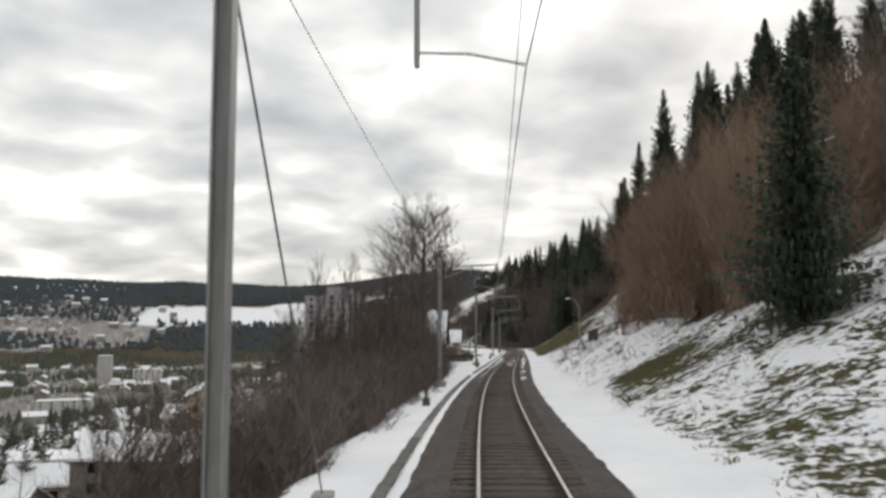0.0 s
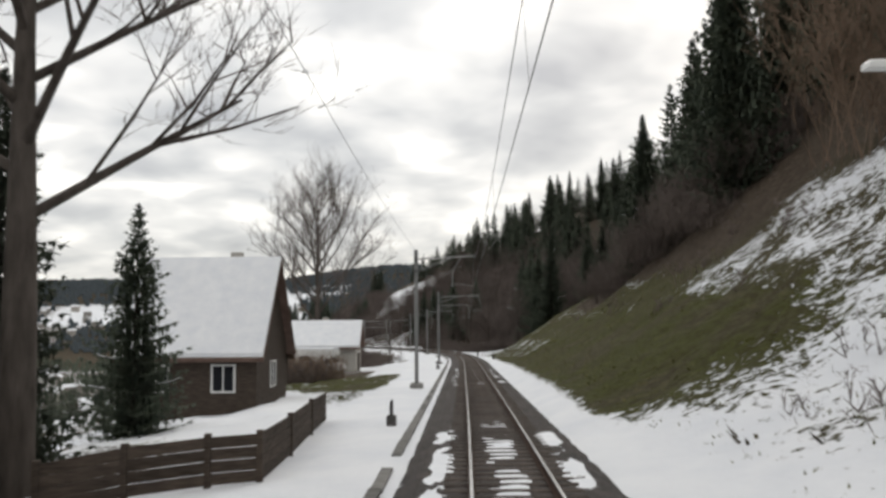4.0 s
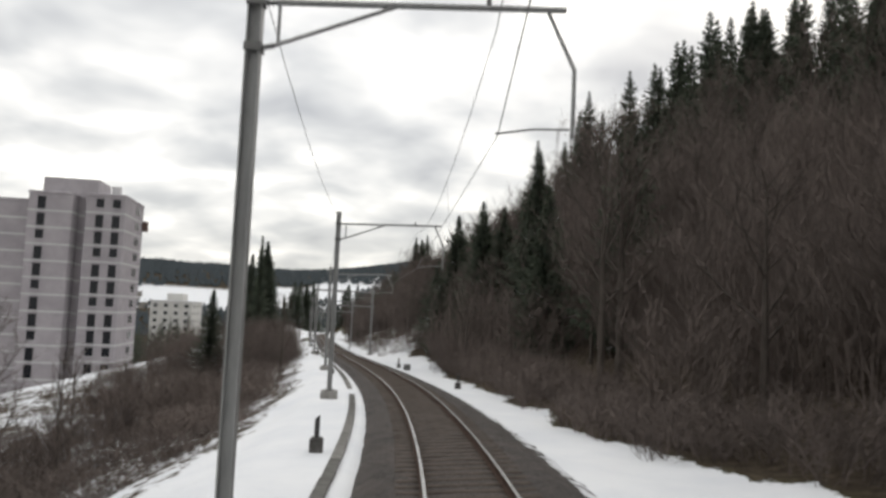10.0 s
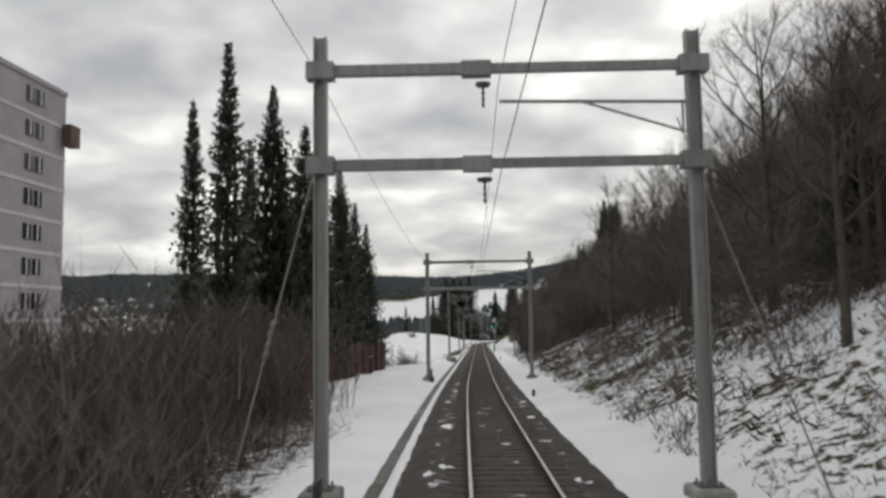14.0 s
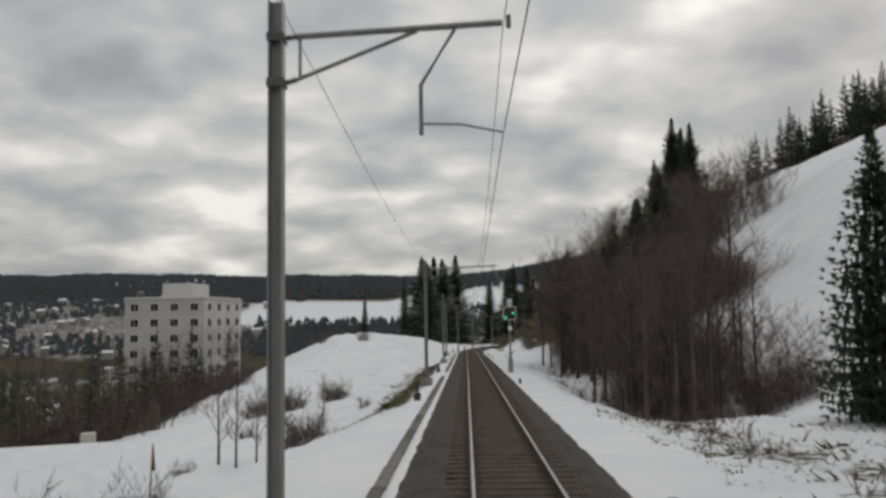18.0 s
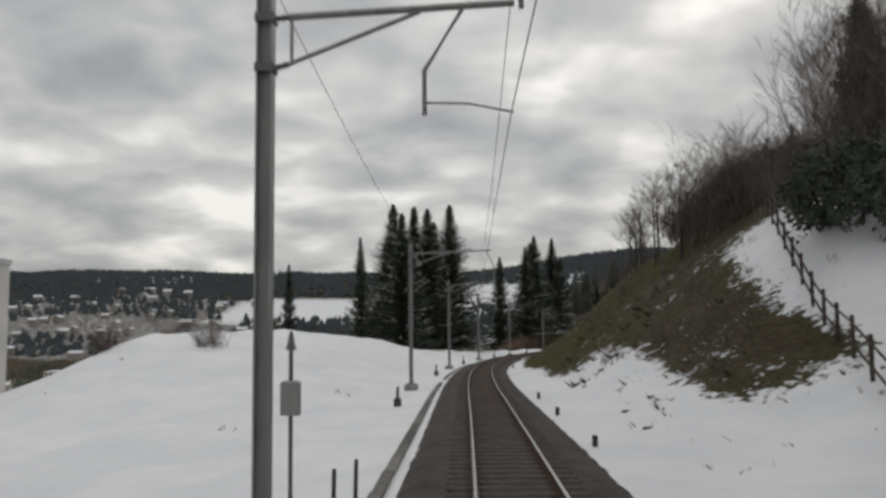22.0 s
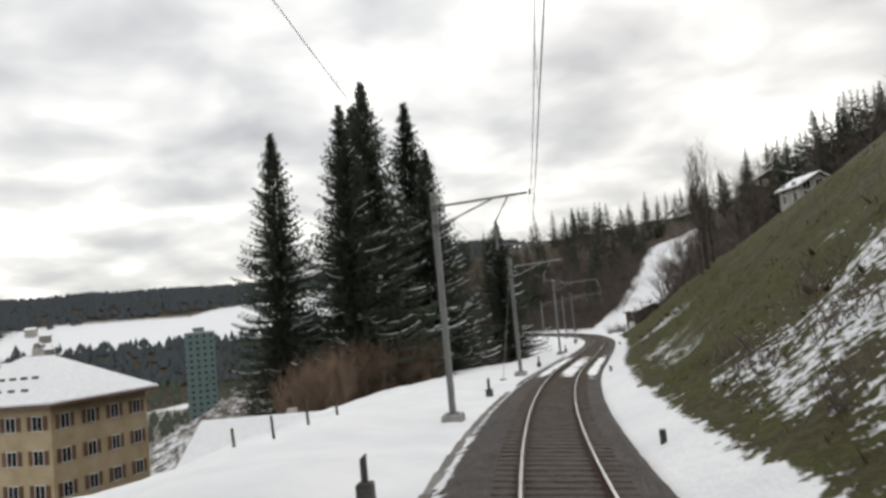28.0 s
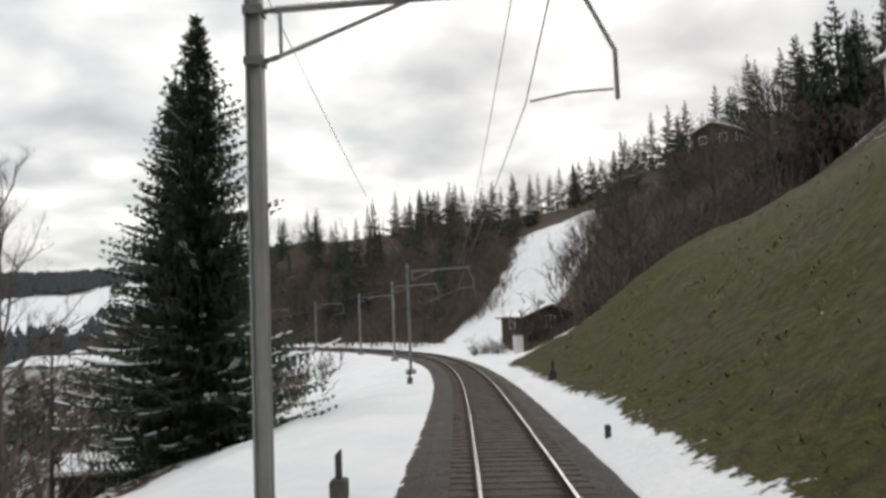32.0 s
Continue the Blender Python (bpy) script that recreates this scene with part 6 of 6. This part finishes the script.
hip_house(place(690, -58, -13.5, -4), 16, 14, 13.0, 4.4, 4, (5, 4), "ochre four-storey house with brown shutters and a snowy hipped roof")
house(place(669, -21.5, -7.6, 6), 9, 8, 3.2, 2.2, "low house with a broad snowy roof below the bank", TOWNWALL, storeys=1, across=(2, 2), group="", ridge_y=False, snow=0.3)
for s, u in ((643.5, -11.4), (645.5, -10.7), (647.5, -10), (649.5, -9.4)):
    o = thing("fence_stake", stand(s, u), "dark wooden fence stake on the snowy bank", "stake", "fence stakes")
    part("stake", Shape().tube([(0, 0, -0.3), (-0.08, 0, 0.95)], [0.06, 0.05], 6), WOODEN, o)

# chalets on the slope above the line
house(place(742, 33, ground_z(742, 33) - 1.2, 15), 6, 6, 3.1, 1.6, "white chalet with a snowy roof on the slope", PLASTER, storeys=2, across=(3, 2), group="chalets on the slope", ridge_y=True, name="chalet")
house(place(808, 64, ground_z(808, 64) + 1.4, 30), 11, 7, 3.0, 1.4, "wooden chalet with a snowy roof high on the slope", WOODEN, storeys=1, across=(4, 2), group="chalets on the slope", ridge_y=False, name="chalet")
house(place(785, 15.0, ground_z(785, 15) - 0.2, 12), 7, 5.5, 2.3, 1.2, "small dark wooden hut at the foot of the slope", WOODEN, storeys=1, across=(1, 1), group="", ridge_y=True, snow=0.02, name="hut")
house(place(740, -20.4, -6.3, 10), 6, 5, 1.9, 0.5, "small shed with a snowy roof among bushes", WOODEN, storeys=1, across=(1, 1), group="", ridge_y=False, name="shed")


def camper_van(m):
    o = thing("camper_van", m, "white camper van parked beside the barn", "van")
    prof = [(-3.0, 0.45), (2.9, 0.45), (3.0, 0.9), (2.75, 1.2), (2.2, 1.3), (1.6, 2.0), (2.1, 2.35), (2.05, 2.9), (-2.9, 2.95), (-3.05, 1.0)]
    body = Shape().add([(x, -1.05, z) for x, z in prof] + [(x, 1.05, z) for x, z in prof], [tuple(range(10)), tuple(range(19, 9, -1))] + [(i, i + 10, (i + 1) % 10 + 10, (i + 1) % 10) for i in range(10)])
    part("body", body, WHITE, o)
    part("windscreen", Shape().add([(2.18, -0.9, 1.36), (2.18, 0.9, 1.36), (1.68, 0.9, 1.98), (1.68, -0.9, 1.98)], [(0, 1, 2, 3)]), GLASS, o)
    for y in (-1.06, 1.04):
        part("side_window", Shape().box(1.1, y, 1.35, 1.75, y + 0.02, 1.9), GLASS, o)
        part("window", Shape().box(-2.0, y, 1.6, -0.8, y + 0.02, 2.2), GLASS, o)
        for x in (-1.9, 1.9):
            wheel = part("wheel", Shape().tube([(x, y - 0.08, 0.36), (x, y + 0.12, 0.36)], 0.36, 14), RUBBER, o)
            part("rim", Shape().tube([(x, y - 0.1, 0.36), (x, y + 0.14, 0.36)], 0.2, 10), STEEL, wheel)
    for y in (-0.75, 0.75):
        part("headlight", Shape().box(2.9, y - 0.16, 0.95, 3.0, y + 0.16, 1.15), GLASS, o)
    part("roof_snow", Shape().slab(-2.85, -1.0, 2.95, 2.0, 1.0, 3.1, 0.06), SNOW, o)


camper_van(stand(172.5, -15.6, -12) @ Matrix.Scale(0.88, 4))


def board_fence(s0, s1, u, h):
    """Rust-red panels between dark posts, stepping down with the ground; the first panels are bare dark boards."""
    o = thing("board_fence", Matrix(), "rust-red weathered panel fence along the snow", "fence")
    r = random.Random(3)
    red = Shape().box(-0.02, 0, -0.3, 0.02, 0.193, h).mesh("board", RED_FENCE)
    dark = Shape().box(-0.02, 0, -0.3, 0.02, 0.193, h).mesh("board", WOODEN)
    for i, s in enumerate(np.arange(s0, s1, 4.1)):
        z = ground_z(s, u)
        p = part("panel", Shape().box(-0.09, 0.05, 0.25, -0.03, 4.05, 0.4).box(-0.09, 0.05, h - 0.6, -0.03, 4.05, h - 0.45), WOODEN, o, "dark rails behind the boards")
        p.matrix_world = place(s, u, z, r.uniform(-.6, .6))
        for k in range(20):
            b = part("board", red if i > 1 else dark, None, p)
            b.matrix_local = Matrix.Translation((0.007 * (k % 2), 0.1 + k * 0.195, r.uniform(-.012, .012)))
        q = part("post", Shape().box(-0.11, -0.13, -0.4, 0.14, 0.13, h + 0.06), BLACK, o, "dark post")
        q.matrix_world = place(s, u + 0.06, z, 0)


board_fence(351, 397, -9.7, 2.55)


def rail_fence(s0, s1, u0, u1, h, rails, thick=0.07):
    """Posts and rails from (s0, u0) to (s1, u1) on the plan, following the ground."""
    o = thing("rail_fence", Matrix(), "dark wooden rail fence on the snowy bank", "fence")
    n = max(2, round(math.hypot(s1 - s0, u1 - u0) / 2.2))
    run = [(s0 + (s1 - s0) * i / n, u0 + (u1 - u0) * i / n) for i in range(n + 1)]
    for s, u in run:
        q = part("post", Shape().slab(-thick, -thick, -0.4, thick, thick, h, 0.02), WOODEN, o)
        q.matrix_world = stand(s, u, 3 * math.sin(s * 7))
    for (a, ua), (b, ub) in zip(run, run[1:]):
        for k in range(rails):
            z = h * (k + 0.75) / rails
            p0, p1 = on_line(a, ua - 0.08, ground_z(a, ua) + z), on_line(b, ub - 0.08, ground_z(b, ub) + z)
            part("rail", Shape().tube([p0.tolist(), p1.tolist()], thick, 4), WOODEN, o)


rail_fence(90, 104.5, 9.6, 9.8, 1.4, 4)


def terrace_fence():
    """Boards on posts round the terrace before the chalet: across, then back along the snow."""
    o = thing("terrace_fence", Matrix(), "dark wooden terrace fence before the chalet", "fence")
    run = [(106.5, -9.6), (107, -8), (107.5, -6.4), (108, -5.4), (112, -5.6), (116.5, -5.9), (121, -6.2)]
    for (s0, u0), (s1, u1) in zip(run, run[1:]):
        a, b = on_line(s0, u0, ground_z(s0, u0)), on_line(s1, u1, ground_z(s1, u1))
        part("post", Shape().box(-0.07, -0.07, -0.4, 0.07, 0.07, 1.15), WOODEN, o).matrix_world = Matrix.Translation(a.tolist())
        d = Vector((b - a).tolist())
        side = Vector((-d.y, d.x, 0)).normalized() * 0.03
        for z in (0.05, 0.31, 0.57, 0.83):
            q = [Vector(p.tolist()) + Vector((0, 0, z + e)) + side * k for e in (0, 0.24) for k in (-1, 1) for p in (a, b)]
            part("board", Shape().add([tuple(p) for p in q], [(0, 1, 3, 2), (4, 6, 7, 5), (0, 4, 5, 1), (2, 3, 7, 6), (0, 2, 6, 4), (1, 5, 7, 3)]), WOODEN, o)


terrace_fence()
rail_fence(509, 533, 10.2, 16.2, 1.35, 2, 0.05)


def street_lamp(s, u):
    o = thing("street_lamp", stand(s, u), "tall street lamp with a curved arm", "street lamp")
    arc = [(0, 0, -0.3), (0, 0, 4.6)] + [(-1.3 + 1.3 * math.cos(a), 0, 4.6 + 1.5 * math.sin(a)) for a in (0.3, 0.6, 0.9, 1.2, 1.5)]
    part("pole", Shape().tube(arc, [0.07] * 2 + [0.05] * 5, 7), STEEL, o)
    part("lamp_head", Shape().slab(-1.75, -0.16, 5.98, -1.2, 0.16, 6.14, 0.05), WHITE, o)


street_lamp(105.5, 8.7)

# lane past the barn
lane = Shape()
for i in range(24):
    w = i / 23
    s, u = 173 - 32 * w, -12.6 - 15 * w
    for e in (-1.6, 1.6):
        lane.v.append(tuple(on_line(s + e * 0.5, u + e * 0.8, ground_z(s + e * 0.5, u + e * 0.8) + 0.04)))
    if i:
        lane.f.append((2 * i - 2, 2 * i - 1, 2 * i + 1, 2 * i))
tagged(part("lane", lane, ASPHALT), "wet gravel lane curving past the barn", "lane", kind="structure")


# ---- the town in the valley ----
def town():
    r = random.Random(44)
    base = []
    for k in range(6):
        w, l, h = r.uniform(9, 13), r.uniform(10, 18), r.uniform(5.5, 10)
        base.append(house(Matrix.Translation((-400 - 30 * k, 250, -200)), w, l, h, r.uniform(2.2, 3.6), "house in the valley town with a snow-covered roof", TOWNWALL, storeys=1, across=(1, 1), plain=True, group="houses of the valley town", snow=0.3))
    spots_ = []
    for i in range(228):
        for _ in range(30):
            x, y = (r.uniform(-900, -120), r.uniform(150, 1150)) if i < 178 else (r.uniform(-1070, -510), r.uniform(1340, 1780))
            d = float(np.hypot(x - _x[::60], y - _y[::60]).min())
            if d > 175 and (i < 178 or settled(x, y)) and all((x - a) ** 2 + (y - b) ** 2 > 18 ** 2 for a, b in spots_):
                break
        else:
            continue
        spots_.append((x, y))
        m = Matrix.Translation((x, y, float(far_height(x, y)) - 0.3)) @ Matrix.Rotation(r.choice((0.3, 1.87)) + r.uniform(-.2, .2), 4, "Z")
        if i < 6:
            base[i].matrix_world = m
        else:
            copy_thing(base[i % 6], m)
    for x, y, w, l, st in ((-330, 900, 30, 14, 8), (-420, 1000, 16, 16, 12), (-300, 640, 40, 14, 4), (-240, 330, 44, 14, 4), (-520, 820, 16, 16, 10)):
        flat_block(Matrix.Translation((x, y, float(far_height(x, y)))) @ Matrix.Rotation(0.3, 4, "Z"), w, l, st * 2.8, st, "pale apartment block in the valley town", WHITEWALL, (5, 2), group="blocks of the valley town", top=False, plain=True)
    house(Matrix.Translation((-190, 345, float(far_height(-190, 345)))), 13, 15, 9, 3, "yellow house in the valley town", YELLOW, storeys=2, across=(2, 2), group="houses of the valley town", plain=True)


town()
flat_block(Matrix.Translation((-194, 1128, -62)) @ Matrix.Rotation(0.4, 4, "Z"), 17, 15, 54, 14, "teal-clad tower block in the valley town", TEAL, (4, 3), group="blocks of the valley town", plain=True)


def slope_houses():
    """Houses on the slope between the line and the town."""
    r = random.Random(45)
    base = []
    for k in range(4):
        base.append(house(Matrix.Translation((0, 0, -300)), r.uniform(8, 11), r.uniform(9, 14), r.uniform(5, 7.5), r.uniform(2, 3.2), "house with a snow-covered roof on the slope below the line", (TOWNWALL, PLASTER, TOWNWALL, OCHRE)[k], storeys=2, across=(2, 2), plain=True, group="houses below the line", snow=0.35))
    used = [(105, -52), (112, -68)]
    for i in range(400):
        s, u = r.uniform(70, 330), r.uniform(-165, -58)
        x, y = on_line(s, u, 0)[:2]
        if len(used) > 44:
            break
        if all((s - a) ** 2 + (u - b) ** 2 > 15 ** 2 for a, b in used) and math.hypot(x + 45, y - 365) > 26:
            used.append((s, u))
    for i, (s, u) in enumerate(used):
        m = stand(s, u, r.choice((10, 100)) + r.uniform(-12, 12), 0.4)
        if i < 4:
            base[i].matrix_world = m
        else:
            copy_thing(base[i % 4], m)
    for s, u, w, l, h in ((150, -88, 34, 12, 7), (128, -118, 12, 30, 6), (205, -100, 28, 13, 8)):
        flat_block(stand(s, u, 15, 0.5), w, l, h, 2, "long flat-roofed building below the line", PLASTER, (6, 2), name="long_building", group="long buildings below the line", top=False, plain=True)
    house(stand(175, -112, 20, 0.4), 13, 15, 8, 3, "yellow house below the line", YELLOW, storeys=2, across=(3, 3), group="houses below the line", plain=True)


slope_houses()


def relay_cabinet(s, u):
    o = thing("relay_cabinet", stand(s, u), "white relay cabinet with a grey cap beside the track", "cabinet")
    part("body", Shape().slab(-0.45, -0.35, -0.2, 0.45, 0.35, 1.7, 0.03), WHITE, o)
    part("cap", Shape().slab(-0.5, -0.4, 1.7, 0.5, 0.4, 1.8, 0.04), STEEL, o)
    part("door", Shape().box(-0.38, -0.375, 0.1, 0.38, -0.353, 1.6), WHITE, o)


relay_cabinet(773, 8.8)


def clipped_evergreen(s, u):
    """A dense dark evergreen bush over a meadow fence."""
    r = random.Random(77)
    sh = Shape()
    for i in range(7500):
        a, b = r.uniform(0, 6.283), math.acos(r.uniform(-0.75, 1))
        d = Vector((math.cos(a) * math.sin(b), math.sin(a) * math.sin(b), math.cos(b)))
        k = 1 + 0.16 * math.sin(5 * a + 3 * b) + 0.1 * math.sin(9 * a - 4 * b)
        p = Vector((d.x * 3.0, d.y * 3.4, d.z * 2.2)) * k * r.uniform(0.7, 1.02) + Vector((0, 0, 1.5))
        t = Vector((r.uniform(-1, 1), r.uniform(-1, 1), r.uniform(-1, 1))).normalized() * 0.2
        q = d.cross(t).normalized() * 0.1
        sh.add([p - q, p + q, p + t + d * 0.14], [(0, 1, 2)])
    o = thing("evergreen_bush", stand(s, u), "dense dark evergreen bush above the meadow fence", "bush")
    part("trunk", Shape().tube([(0, 0, -0.5), (0.1, 0, 1.5)], [0.12, 0.08], 6), BARK, o)
    part("foliage", sh, NEEDLE, o)


clipped_evergreen(523, 16.6)
clipped_evergreen(518.5, 18.2)


# ---- sleepers ----
def build_sleepers():
    bar = Shape().slab(-1.28, -0.12, -0.16, 1.28, 0.12, 0, 0.02).mesh("sleeper", SLEEPER)
    rest = Shape()
    n = 0
    for i, s in enumerate(np.arange(-6, 760, 0.6)):
        h = float(line_heading(s))
        c = float(np.interp(s, KNOTS, CANT))
        m = Matrix.Translation(canted(s, 0, -0.168).tolist()) @ Matrix.Rotation(h, 4, "Z") @ Matrix.Rotation(radians(c), 4, "Y")
        if n < 300 and s > 8:
            n += 1
            part("sleeper", bar, None, TRACK).matrix_world = m
        else:
            rest.add([m @ v.co for v in bar.vertices], [tuple(p.vertices) for p in bar.polygons])
    tagged(part("sleepers", rest, SLEEPER, TRACK), kind="stuff")


build_sleepers()
